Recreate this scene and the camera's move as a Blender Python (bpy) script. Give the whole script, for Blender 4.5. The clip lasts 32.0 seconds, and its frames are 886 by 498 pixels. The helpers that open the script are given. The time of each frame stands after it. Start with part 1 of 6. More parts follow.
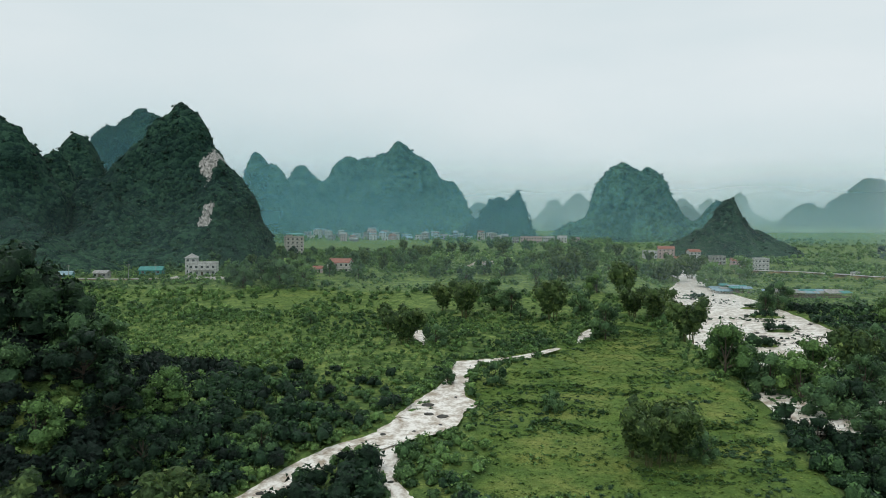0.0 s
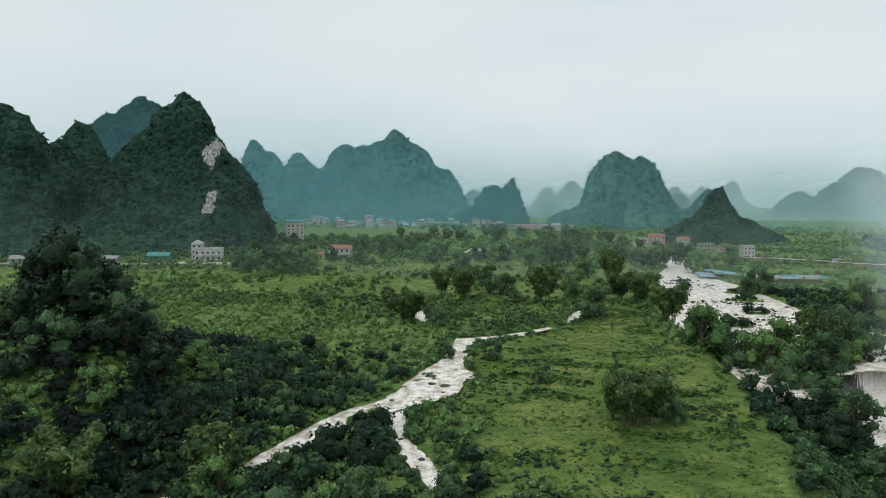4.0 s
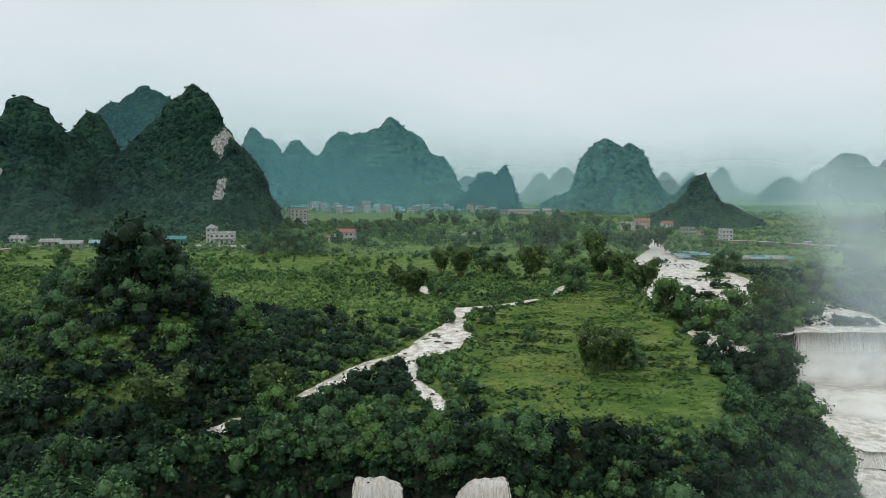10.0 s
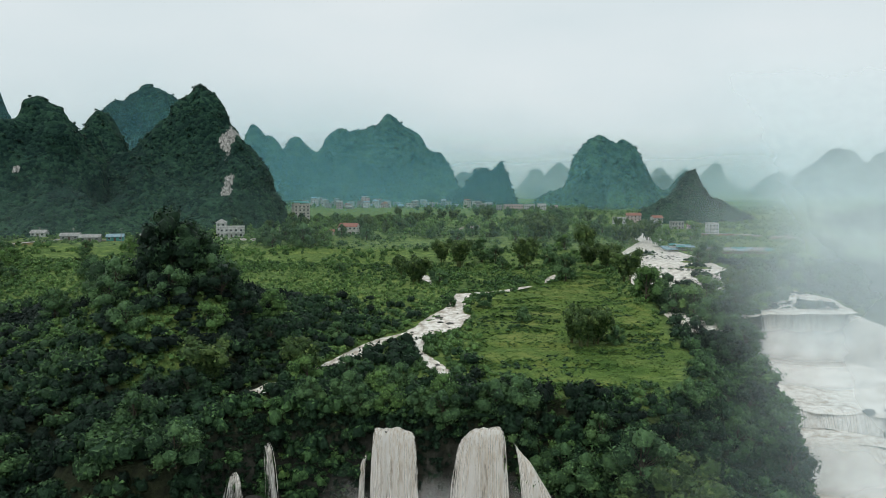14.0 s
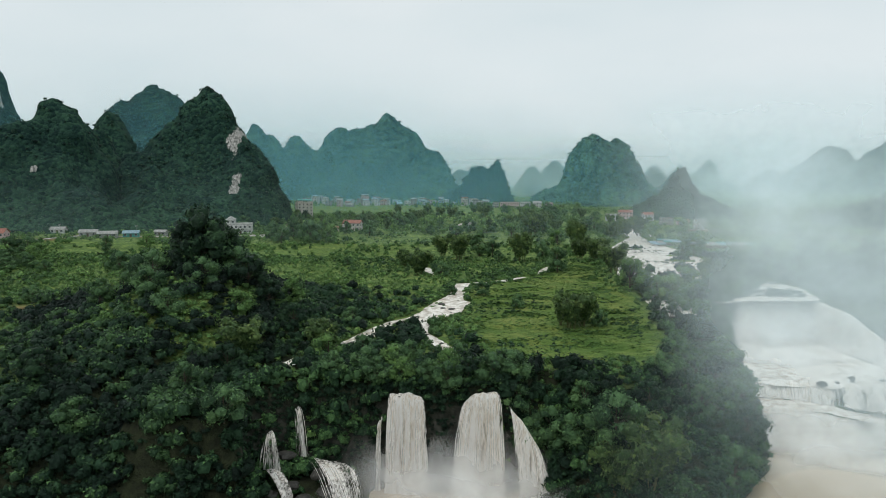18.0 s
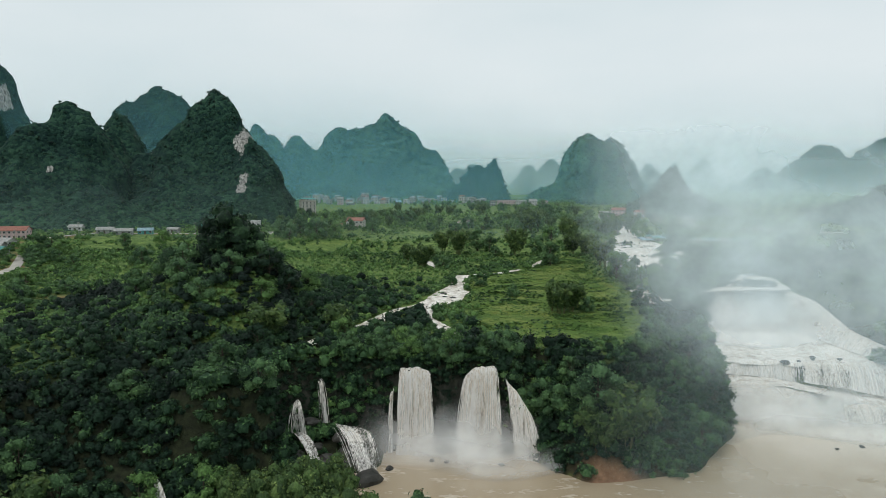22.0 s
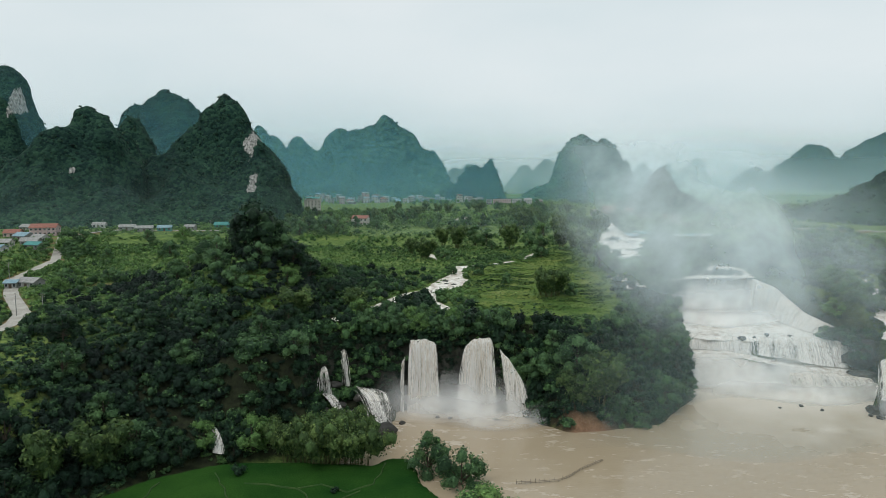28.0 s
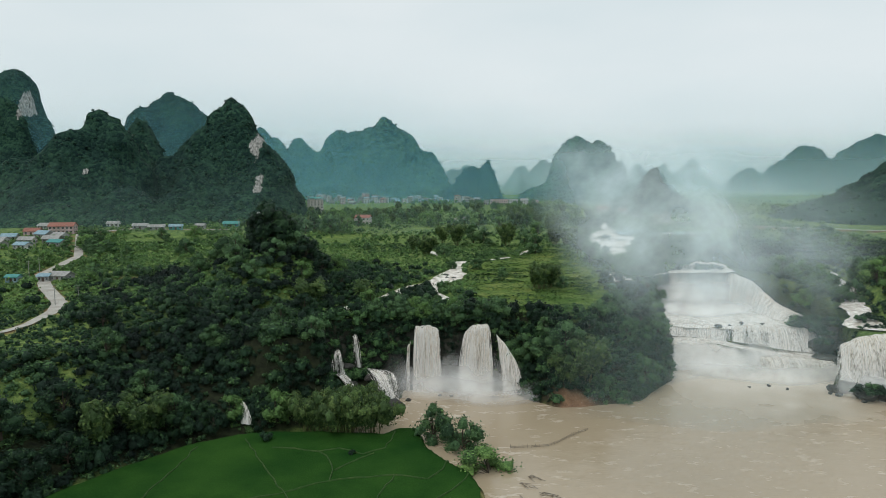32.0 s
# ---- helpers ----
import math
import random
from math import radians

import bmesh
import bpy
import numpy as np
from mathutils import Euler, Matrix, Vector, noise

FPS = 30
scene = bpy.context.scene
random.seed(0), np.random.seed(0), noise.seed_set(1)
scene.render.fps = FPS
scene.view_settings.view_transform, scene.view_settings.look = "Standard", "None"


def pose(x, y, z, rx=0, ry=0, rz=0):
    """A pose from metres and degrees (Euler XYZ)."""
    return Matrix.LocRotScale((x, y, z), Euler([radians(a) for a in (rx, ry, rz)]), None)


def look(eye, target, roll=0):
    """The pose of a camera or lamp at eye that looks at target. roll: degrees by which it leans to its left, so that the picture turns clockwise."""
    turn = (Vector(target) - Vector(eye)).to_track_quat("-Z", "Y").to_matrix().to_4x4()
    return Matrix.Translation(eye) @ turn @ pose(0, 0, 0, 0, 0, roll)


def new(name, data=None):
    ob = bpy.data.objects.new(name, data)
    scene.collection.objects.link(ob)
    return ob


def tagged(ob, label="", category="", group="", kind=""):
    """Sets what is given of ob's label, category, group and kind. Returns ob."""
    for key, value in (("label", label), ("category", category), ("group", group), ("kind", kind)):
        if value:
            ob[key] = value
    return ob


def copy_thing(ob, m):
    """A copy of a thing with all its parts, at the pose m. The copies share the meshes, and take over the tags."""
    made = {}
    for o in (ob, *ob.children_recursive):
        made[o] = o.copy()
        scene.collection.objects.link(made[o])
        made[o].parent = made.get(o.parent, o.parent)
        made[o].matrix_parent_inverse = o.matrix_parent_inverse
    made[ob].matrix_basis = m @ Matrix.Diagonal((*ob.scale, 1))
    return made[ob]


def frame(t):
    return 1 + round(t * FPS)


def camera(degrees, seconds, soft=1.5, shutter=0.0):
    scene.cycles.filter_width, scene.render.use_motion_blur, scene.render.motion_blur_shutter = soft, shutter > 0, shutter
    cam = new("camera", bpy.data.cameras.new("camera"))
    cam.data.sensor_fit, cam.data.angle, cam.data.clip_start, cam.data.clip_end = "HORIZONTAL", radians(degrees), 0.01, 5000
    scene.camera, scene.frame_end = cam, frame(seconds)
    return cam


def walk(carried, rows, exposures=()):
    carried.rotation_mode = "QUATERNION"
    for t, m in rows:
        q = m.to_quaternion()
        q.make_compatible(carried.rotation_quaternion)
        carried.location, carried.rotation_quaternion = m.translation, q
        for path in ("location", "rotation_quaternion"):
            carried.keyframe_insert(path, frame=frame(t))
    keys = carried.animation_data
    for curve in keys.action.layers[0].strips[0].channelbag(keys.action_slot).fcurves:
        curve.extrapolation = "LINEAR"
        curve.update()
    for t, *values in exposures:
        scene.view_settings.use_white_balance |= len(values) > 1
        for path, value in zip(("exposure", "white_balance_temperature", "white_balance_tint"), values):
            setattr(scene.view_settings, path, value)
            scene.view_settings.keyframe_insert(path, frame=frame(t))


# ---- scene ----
cam = camera(66.0, 32.0, soft=0.6)
PATH = [
    (0, (20.30, -67.56, 50.03), (11.21, 31.90, 45.15), 0.06),
    (1, (20.21, -70.77, 50.16), (11.33, 28.69, 44.84), 0.13),
    (2, (20.10, -74.58, 50.29), (11.44, 24.87, 44.50), 0.17),
    (3, (19.99, -78.89, 50.42), (11.53, 20.56, 44.15), 0.20),
    (4.5, (19.85, -86.04, 50.60), (11.69, 13.39, 43.63), 0.21),
    (6, (19.74, -93.80, 50.76), (11.86, 5.60, 43.17), 0.20),
    (8, (19.66, -104.79, 50.96), (12.11, -5.42, 42.68), 0.18),
    (10, (19.61, -116.25, 51.18), (12.37, -16.90, 42.36), 0.14),
    (12, (19.54, -128.01, 51.42), (12.59, -28.68, 42.21), 0.10),
    (14, (19.43, -139.97, 51.69), (12.74, -40.65, 42.20), 0.06),
    (16, (19.25, -152.06, 51.99), (12.82, -52.74, 42.30), 0.02),
    (18, (19.02, -164.20, 52.30), (12.84, -64.88, 42.47), -0.02),
    (20, (18.76, -176.33, 52.61), (12.81, -77.01, 42.65), -0.07),
    (22, (18.53, -188.38, 52.89), (12.80, -89.05, 42.83), -0.11),
    (24, (18.37, -200.29, 53.11), (12.82, -100.96, 42.98), -0.15),
    (26, (18.31, -212.05, 53.27), (12.92, -112.71, 43.11), -0.18),
    (28, (18.31, -223.72, 53.36), (13.06, -124.38, 43.21), -0.20),
    (30, (18.26, -235.53, 53.42), (13.17, -136.17, 43.33), -0.21),
    (31, (18.14, -241.61, 53.47), (13.15, -142.24, 43.41), -0.20),
    (32, (17.90, -247.90, 53.56), (13.04, -148.53, 43.51), -0.19),
]
walk(cam, [(t, look(e, g, r)) for t, e, g, r in PATH], exposures=[(0, 0.0, 6430, 11), (32, 0.0, 6430, 11)])

# ---- world, sun ----
world = bpy.data.worlds.new("overcast_sky")
scene.world = world
world.use_nodes = True
wn, wl = world.node_tree.nodes, world.node_tree.links
wn.clear()
w_out = wn.new("ShaderNodeOutputWorld")
w_bg = wn.new("ShaderNodeBackground")
w_sky = wn.new("ShaderNodeTexSky")
w_sky.sky_type = "NISHITA"
w_sky.sun_disc = False
w_sky.sun_elevation = radians(55)
w_sky.sun_rotation = radians(200)
w_coord = wn.new("ShaderNodeTexCoord")
w_map = wn.new("ShaderNodeMapping")
w_map.inputs["Scale"].default_value = (1.0, 1.0, 3.5)
w_noise = wn.new("ShaderNodeTexNoise")
w_noise.inputs["Scale"].default_value = 1.6
w_noise.inputs["Detail"].default_value = 4
w_ramp = wn.new("ShaderNodeValToRGB")
w_ramp.color_ramp.elements[0].position, w_ramp.color_ramp.elements[0].color = 0.3, (6.4, 7.5, 7.65, 1)
w_ramp.color_ramp.elements[1].position, w_ramp.color_ramp.elements[1].color = 0.7, (7.75, 8.4, 8.4, 1)
w_mix = wn.new("ShaderNodeMix")
w_mix.data_type = "RGBA"
w_mix.inputs[0].default_value = 0.93
wl.new(w_coord.outputs["Generated"], w_map.inputs["Vector"])
wl.new(w_map.outputs["Vector"], w_noise.inputs["Vector"])
wl.new(w_noise.outputs["Fac"], w_ramp.inputs["Fac"])
wl.new(w_sky.outputs["Color"], w_mix.inputs[6])
wl.new(w_ramp.outputs["Color"], w_mix.inputs[7])
wl.new(w_mix.outputs[2], w_bg.inputs["Color"])
w_bg.inputs["Strength"].default_value = 0.1
wl.new(w_bg.outputs["Background"], w_out.inputs["Surface"])
sun_data = bpy.data.lights.new("sun", "SUN")
sun_data.energy, sun_data.angle, sun_data.color = 0.95, radians(25), (1.0, 0.97, 0.92)
sun = new("sun", sun_data)
sun.matrix_world = look((0, 0, 300), (80, 140, 0))

# ---- materials ----
def node_material(name):
    m = bpy.data.materials.new(name)
    m.use_nodes = True
    return m, m.node_tree.nodes, m.node_tree.links, m.node_tree.nodes["Principled BSDF"]


def add_noise(n, l, scale, detail=4, kind="Object", stretch=(1, 1, 1)):
    c = n.new("ShaderNodeTexCoord")
    mp = n.new("ShaderNodeMapping")
    mp.inputs["Scale"].default_value = stretch
    t = n.new("ShaderNodeTexNoise")
    t.inputs["Scale"].default_value, t.inputs["Detail"].default_value = scale, detail
    l.new(c.outputs[kind], mp.inputs["Vector"])
    l.new(mp.outputs["Vector"], t.inputs["Vector"])
    return t.outputs["Fac"]


def add_ramp(n, l, fac, stops):
    r = n.new("ShaderNodeValToRGB")
    while len(r.color_ramp.elements) < len(stops):
        r.color_ramp.elements.new(0.5)
    for e, (pos, col) in zip(r.color_ramp.elements, stops):
        e.position, e.color = pos, (*col, 1)
    l.new(fac, r.inputs["Fac"])
    return r.outputs["Color"]


def add_mix(n, l, fac, a, b, blend="MIX"):
    m = n.new("ShaderNodeMix")
    m.data_type, m.blend_type = "RGBA", blend
    for value, slot in ((fac, m.inputs[0]), (a, m.inputs[6]), (b, m.inputs[7])):
        if isinstance(value, (int, float)):
            slot.default_value = value
        elif isinstance(value, tuple):
            slot.default_value = (*value, 1)
        else:
            l.new(value, slot)
    return m.outputs[2]


def add_bump(n, l, p, height, strength, distance):
    b = n.new("ShaderNodeBump")
    b.inputs["Strength"].default_value, b.inputs["Distance"].default_value = strength, distance
    l.new(height, b.inputs["Height"])
    l.new(b.outputs["Normal"], p.inputs["Normal"])


def add_attribute(n, name):
    a = n.new("ShaderNodeAttribute")
    a.attribute_name = name
    return a.outputs["Fac"]


def surface(name, dark, light, scale, rough=0.8, bump=0.3, reach=0.05, fine=8.0, metal=0.0, shine=0.3):
    """A two-scale noisy surface between two colours."""
    m, n, l, p = node_material(name)
    a, b = add_noise(n, l, scale), add_noise(n, l, scale * fine, 5)
    col = add_ramp(n, l, a, [(0.3, dark), (0.7, light)])
    grey = add_ramp(n, l, b, [(0.25, (0.72, 0.72, 0.72)), (0.75, (1.12, 1.12, 1.12))])
    l.new(add_mix(n, l, 1.0, col, grey, "MULTIPLY"), p.inputs["Base Color"])
    p.inputs["Roughness"].default_value, p.inputs["Metallic"].default_value = rough, metal
    p.inputs["Specular IOR Level"].default_value = shine
    if bump:
        add_bump(n, l, p, b, bump, reach)
    return m


def add_place(n, l, scale):
    """World position times a scale, for grain that keeps its true size on every object."""
    g = n.new("ShaderNodeNewGeometry")
    mp = n.new("ShaderNodeVectorMath")
    mp.operation = "SCALE"
    mp.inputs["Scale"].default_value = scale
    l.new(g.outputs["Position"], mp.inputs[0])
    return mp.outputs[0], g


def add_world_noise(n, l, scale, detail=3):
    t = n.new("ShaderNodeTexNoise")
    t.inputs["Scale"].default_value, t.inputs["Detail"].default_value = 1.0, detail
    l.new(add_place(n, l, scale)[0], t.inputs["Vector"])
    return t.outputs["Fac"]


def leaf_material(name, dark, mid, light, rough=0.5, grain=1.7, relief=0.55):
    """Foliage; 'tint' differs from clump to clump and within each, sprays of leaves give the grain and the relief, and
    the gaps between them are darkened in the colour.
    """
    m, n, l, p = node_material(name)
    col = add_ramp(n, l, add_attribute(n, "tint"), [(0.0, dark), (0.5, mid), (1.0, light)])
    g = n.new("ShaderNodeNewGeometry")
    grey = add_ramp(n, l, g.outputs["Random Per Island"], [(0.0, (0.52, 0.56, 0.58)), (1.0, (1.5, 1.44, 1.32))])
    o = n.new("ShaderNodeObjectInfo")
    each = add_ramp(n, l, o.outputs["Random"], [(0.0, (0.8, 0.82, 0.8)), (1.0, (1.2, 1.15, 1.1))])
    sprays, tips = add_world_noise(n, l, grain, 3), add_world_noise(n, l, grain * 4.2, 2)
    # follows the bump: shade painted into the hollows, light onto the raised tips
    leafy = add_ramp(n, l, add_mix(n, l, 0.45, sprays, tips), [(0.34, (0.50, 0.56, 0.55)), (0.52, (1.0, 1.0, 1.0)), (0.68, (1.6, 1.5, 1.35))])
    col = add_mix(n, l, 1.0, col, grey, "MULTIPLY")
    col = add_mix(n, l, 1.0, col, leafy, "MULTIPLY")
    l.new(add_mix(n, l, 1.0, col, each, "MULTIPLY"), p.inputs["Base Color"])
    p.inputs["Roughness"].default_value = rough
    p.inputs["Specular IOR Level"].default_value = 0.14
    add_bump(n, l, p, add_mix(n, l, 0.35, sprays, tips), 1.0, relief)
    return m


def water_material(name, brown, foam, amount, rough, stretch, scale):
    """Silty water; foam lies in streaks where the noise is high."""
    m, n, l, p = node_material(name)
    a = add_noise(n, l, scale, 6, stretch=stretch)
    b = add_noise(n, l, scale * 4.5, 4, stretch=stretch)
    s = add_mix(n, l, 0.35, a, b)
    fac = add_ramp(n, l, s, [(max(0.0, 0.62 - amount * 0.42), (0, 0, 0)), (min(1.0, 0.74 - amount * 0.30), (1, 1, 1))])
    fac = add_mix(n, l, add_attribute(n, "foam"), fac, (1, 1, 1))
    l.new(add_mix(n, l, fac, brown, foam), p.inputs["Base Color"])
    l.new(add_ramp(n, l, fac, [(0, (rough, rough, rough)), (1, (0.7, 0.7, 0.7))]), p.inputs["Roughness"])
    add_bump(n, l, p, s, 0.5, 0.25)
    return m


def fall_material(name):
    """Falling white water: fine upright streaks, brown silt showing where it is thin, light passing through the foam."""
    m, n, l, p = node_material(name)
    a, b = add_noise(n, l, 1.0, 5, stretch=(1.7, 1.7, 0.05)), add_noise(n, l, 1.0, 4, stretch=(5.5, 5.5, 0.16))
    streak = add_mix(n, l, 0.28, a, b)
    thin = add_ramp(n, l, streak, [(0.30, (0.46, 0.36, 0.26)), (0.44, (0.76, 0.67, 0.56)), (0.58, (0.94, 0.90, 0.85))])
    foam = add_ramp(n, l, streak, [(0.26, (0.76, 0.70, 0.63)), (0.50, (0.97, 0.94, 0.90))])
    col = add_mix(n, l, add_attribute(n, "foam"), thin, foam)
    l.new(col, p.inputs["Base Color"])
    p.inputs["Roughness"].default_value = 0.65
    add_bump(n, l, p, streak, 0.4, 0.2)
    tra, mix = n.new("ShaderNodeBsdfTranslucent"), n.new("ShaderNodeMixShader")
    l.new(col, tra.inputs["Color"])
    mix.inputs[0].default_value = 0.34
    l.new(p.outputs[0], mix.inputs[1])
    l.new(tra.outputs[0], mix.inputs[2])
    body = n.new("ShaderNodeMath")
    body.operation = "MULTIPLY_ADD"
    l.new(add_mix(n, l, 0.2, a, b), body.inputs[0])
    body.inputs[1].default_value = 1.6
    l.new(add_attribute(n, "body"), body.inputs[2])
    there = add_ramp(n, l, body.outputs[0], [(0.45, (0, 0, 0)), (1.1, (1, 1, 1))])
    clear, broken = n.new("ShaderNodeBsdfTransparent"), n.new("ShaderNodeMixShader")
    l.new(there, broken.inputs[0])
    l.new(clear.outputs[0], broken.inputs[1])
    l.new(mix.outputs[0], broken.inputs[2])
    l.new(broken.outputs[0], n["Material Output"].inputs["Surface"])
    return m


def veil_material(name, colour, thick, scale, low, high, stretch=(1, 1, 1), drops=False):
    """Spray and haze: a thin lit veil, see-through, thicker by 'thick' of the mesh and by noise. drops: dense spray, which sends the light back where haze lets half of it pass."""
    m, n, l, p = node_material(name)
    out = n["Material Output"]
    n.remove(p)
    dif, tra, both = n.new("ShaderNodeBsdfDiffuse"), n.new("ShaderNodeBsdfTranslucent"), n.new("ShaderNodeMixShader")
    dif.inputs["Color"].default_value = tra.inputs["Color"].default_value = (*colour, 1)
    both.inputs[0].default_value = 0.08 if drops else 0.5
    l.new(dif.outputs[0], both.inputs[1])
    l.new(tra.outputs[0], both.inputs[2])
    clear, mix = n.new("ShaderNodeBsdfTransparent"), n.new("ShaderNodeMixShader")
    fac = add_ramp(n, l, add_noise(n, l, scale, 5, stretch=stretch), [(low, (0, 0, 0)), (high, (1, 1, 1))])
    amount = n.new("ShaderNodeMath")
    amount.operation = "MULTIPLY"
    l.new(fac, amount.inputs[0])
    l.new(add_attribute(n, "thick"), amount.inputs[1])
    much = n.new("ShaderNodeMath")
    much.operation = "MULTIPLY"
    l.new(amount.outputs[0], much.inputs[0])
    much.inputs[1].default_value = thick
    l.new(much.outputs[0], mix.inputs[0])
    l.new(clear.outputs[0], mix.inputs[1])
    l.new(both.outputs[0], mix.inputs[2])
    l.new(mix.outputs[0], out.inputs["Surface"])
    return m


def ground_material():
    """Grass and scrub soil; 'field' gives mown bright grass, 'soil' bare red earth, 'rock' cliff."""
    m, n, l, p = node_material("valley_ground")
    a, b, c = add_noise(n, l, 0.05, 5), add_noise(n, l, 0.6, 6), add_noise(n, l, 2.6, 5)
    d = add_noise(n, l, 0.16, 5)
    scrub = add_ramp(n, l, add_mix(n, l, 0.5, d, b), [(0.36, (0.048, 0.093, 0.025)), (0.5, (0.114, 0.186, 0.051)), (0.64, (0.235, 0.302, 0.084))])
    fa = add_ramp(n, l, add_mix(n, l, 0.5, a, d), [(0.36, (0.064, 0.130, 0.028)), (0.5, (0.120, 0.192, 0.045)), (0.66, (0.213, 0.25, 0.070))])
    fb = add_ramp(n, l, add_mix(n, l, 0.5, b, c), [(0.30, (0.5, 0.54, 0.45)), (0.68, (1.3, 1.25, 1.2))])
    field = add_mix(n, l, 1.0, fa, fb, "MULTIPLY")
    weeds = add_ramp(n, l, c, [(0.3, (0.55, 0.6, 0.6)), (0.7, (1.35, 1.3, 1.2))])
    scrub = add_mix(n, l, 1.0, scrub, weeds, "MULTIPLY")
    col = add_mix(n, l, add_attribute(n, "field"), scrub, field)
    # dark leaf floor, with the shade under the trees painted into its colour
    shaded_litter = add_ramp(n, l, b, [(0.3, (0.012, 0.014, 0.008)), (0.7, (0.032, 0.04, 0.018))])
    col = add_mix(n, l, add_attribute(n, "wood"), col, shaded_litter)
    soil = add_ramp(n, l, b, [(0.3, (0.16, 0.085, 0.045)), (0.7, (0.30, 0.17, 0.10))])
    col = add_mix(n, l, add_attribute(n, "soil"), col, soil)
    rock = add_ramp(n, l, b, [(0.3, (0.016, 0.018, 0.014)), (0.75, (0.07, 0.07, 0.06))])
    col = add_mix(n, l, add_attribute(n, "rock"), col, rock)
    l.new(col, p.inputs["Base Color"])
    p.inputs["Roughness"].default_value = 0.9
    p.inputs["Specular IOR Level"].default_value = 0.2
    add_bump(n, l, p, add_mix(n, l, 0.5, b, c), 1.0, 0.7)
    return m


def mountain_material(name, dark, light, crown):
    """Forest on limestone: crowns of the given width, each of its own green; 'rock' lays cliffs bare, 'scrub' gives lighter growth."""
    m, n, l, p = node_material(name)
    place, _ = add_place(n, l, 1.0 / crown)
    crowns = n.new("ShaderNodeTexVoronoi")
    crowns.inputs["Scale"].default_value = 1.0
    l.new(place, crowns.inputs["Vector"])
    sprays, patch = add_world_noise(n, l, 2.2 / crown, 4), add_world_noise(n, l, 0.07 / crown, 4)
    own = n.new("ShaderNodeSeparateColor")
    l.new(crowns.outputs["Color"], own.inputs["Color"])
    mixed = add_mix(n, l, 0.45, sprays, own.outputs[0])
    col = add_ramp(n, l, mixed, [(0.28, dark), (0.72, light)])
    col = add_mix(n, l, 1.0, col, add_ramp(n, l, patch, [(0.36, (0.7, 0.76, 0.78)), (0.64, (1.3, 1.26, 1.1))]), "MULTIPLY")
    col = add_mix(n, l, add_attribute(n, "scrub"), col, add_mix(n, l, 1.0, col, (1.28, 1.22, 1.0), "MULTIPLY"))
    stone = add_ramp(n, l, add_noise(n, l, 0.42, 7, stretch=(1.7, 1.7, 0.28)), [(0.30, (0.05, 0.055, 0.05)), (0.44, (0.24, 0.235, 0.22)), (0.68, (0.50, 0.475, 0.45))])
    edge = n.new("ShaderNodeMath")
    edge.operation = "ADD"
    l.new(add_attribute(n, "rock"), edge.inputs[0])
    l.new(add_ramp(n, l, add_noise(n, l, 0.35, 5, stretch=(1.4, 1.4, 0.5)), [(0.2, (0.0, 0.0, 0.0)), (0.8, (0.5, 0.5, 0.5))]), edge.inputs[1])
    bare = add_ramp(n, l, edge.outputs[0], [(0.66, (0, 0, 0)), (0.76, (1, 1, 1))])
    l.new(add_mix(n, l, bare, col, stone), p.inputs["Base Color"])
    p.inputs["Roughness"].default_value = 0.85
    p.inputs["Specular IOR Level"].default_value = 0.12
    dome = add_ramp(n, l, crowns.outputs["Distance"], [(0.0, (1, 1, 1)), (0.9, (0, 0, 0))])
    add_bump(n, l, p, add_mix(n, l, 0.4, dome, sprays), 1.0, crown * 0.7)
    return m


def glass_material():
    m, n, l, p = node_material("window_glass")
    p.inputs["Base Color"].default_value = (0.03, 0.04, 0.045, 1)
    p.inputs["Roughness"].default_value = 0.12
    return m


M_GROUND = ground_material()
M_MOUNT = mountain_material("forested_limestone", (0.005, 0.021, 0.020), (0.027, 0.067, 0.047), 2.6)
# M_MOUNT paled and contrasted in the colour to carry through the haze sheets
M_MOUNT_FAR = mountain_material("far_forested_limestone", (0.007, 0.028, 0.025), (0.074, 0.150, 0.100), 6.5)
M_LEAF = leaf_material("scrub_leaves", (0.043, 0.096, 0.041), (0.113, 0.218, 0.071), (0.237, 0.364, 0.120))
M_LEAF_MID = leaf_material("tree_leaves", (0.026, 0.062, 0.037), (0.074, 0.149, 0.068), (0.172, 0.299, 0.115))
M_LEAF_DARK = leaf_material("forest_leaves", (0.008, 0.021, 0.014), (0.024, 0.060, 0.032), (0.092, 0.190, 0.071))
# darker copy of forest_leaves: the knoll's shade is put into the colour
M_LEAF_SHADED = leaf_material("shaded_forest_leaves", (0.006, 0.015, 0.012), (0.015, 0.039, 0.023), (0.064, 0.132, 0.054))
M_LEAF_MOUNT = leaf_material("mountain_leaves", (0.006, 0.026, 0.023), (0.019, 0.055, 0.040), (0.050, 0.108, 0.064), grain=0.8, relief=1.2)
M_BAMBOO = leaf_material("bamboo_leaves", (0.022, 0.050, 0.021), (0.064, 0.115, 0.042), (0.193, 0.259, 0.083))
M_GRASS = leaf_material("grass_blades", (0.060, 0.120, 0.028), (0.124, 0.205, 0.049), (0.218, 0.295, 0.078))
M_RICE = surface("rice_paddy", (0.009, 0.044, 0.007), (0.028, 0.082, 0.013), 0.07, 0.9, 0.7, 0.25, 30, 0, 0.05)
M_BARK = surface("tree_bark", (0.05, 0.04, 0.03), (0.13, 0.10, 0.075), 3.0)
M_CULM = surface("bamboo_culm", (0.09, 0.10, 0.04), (0.20, 0.19, 0.09), 2.0)
M_ROCK = surface("wet_rock", (0.02, 0.02, 0.018), (0.10, 0.095, 0.085), 0.5, 0.6, 0.8, 0.15)
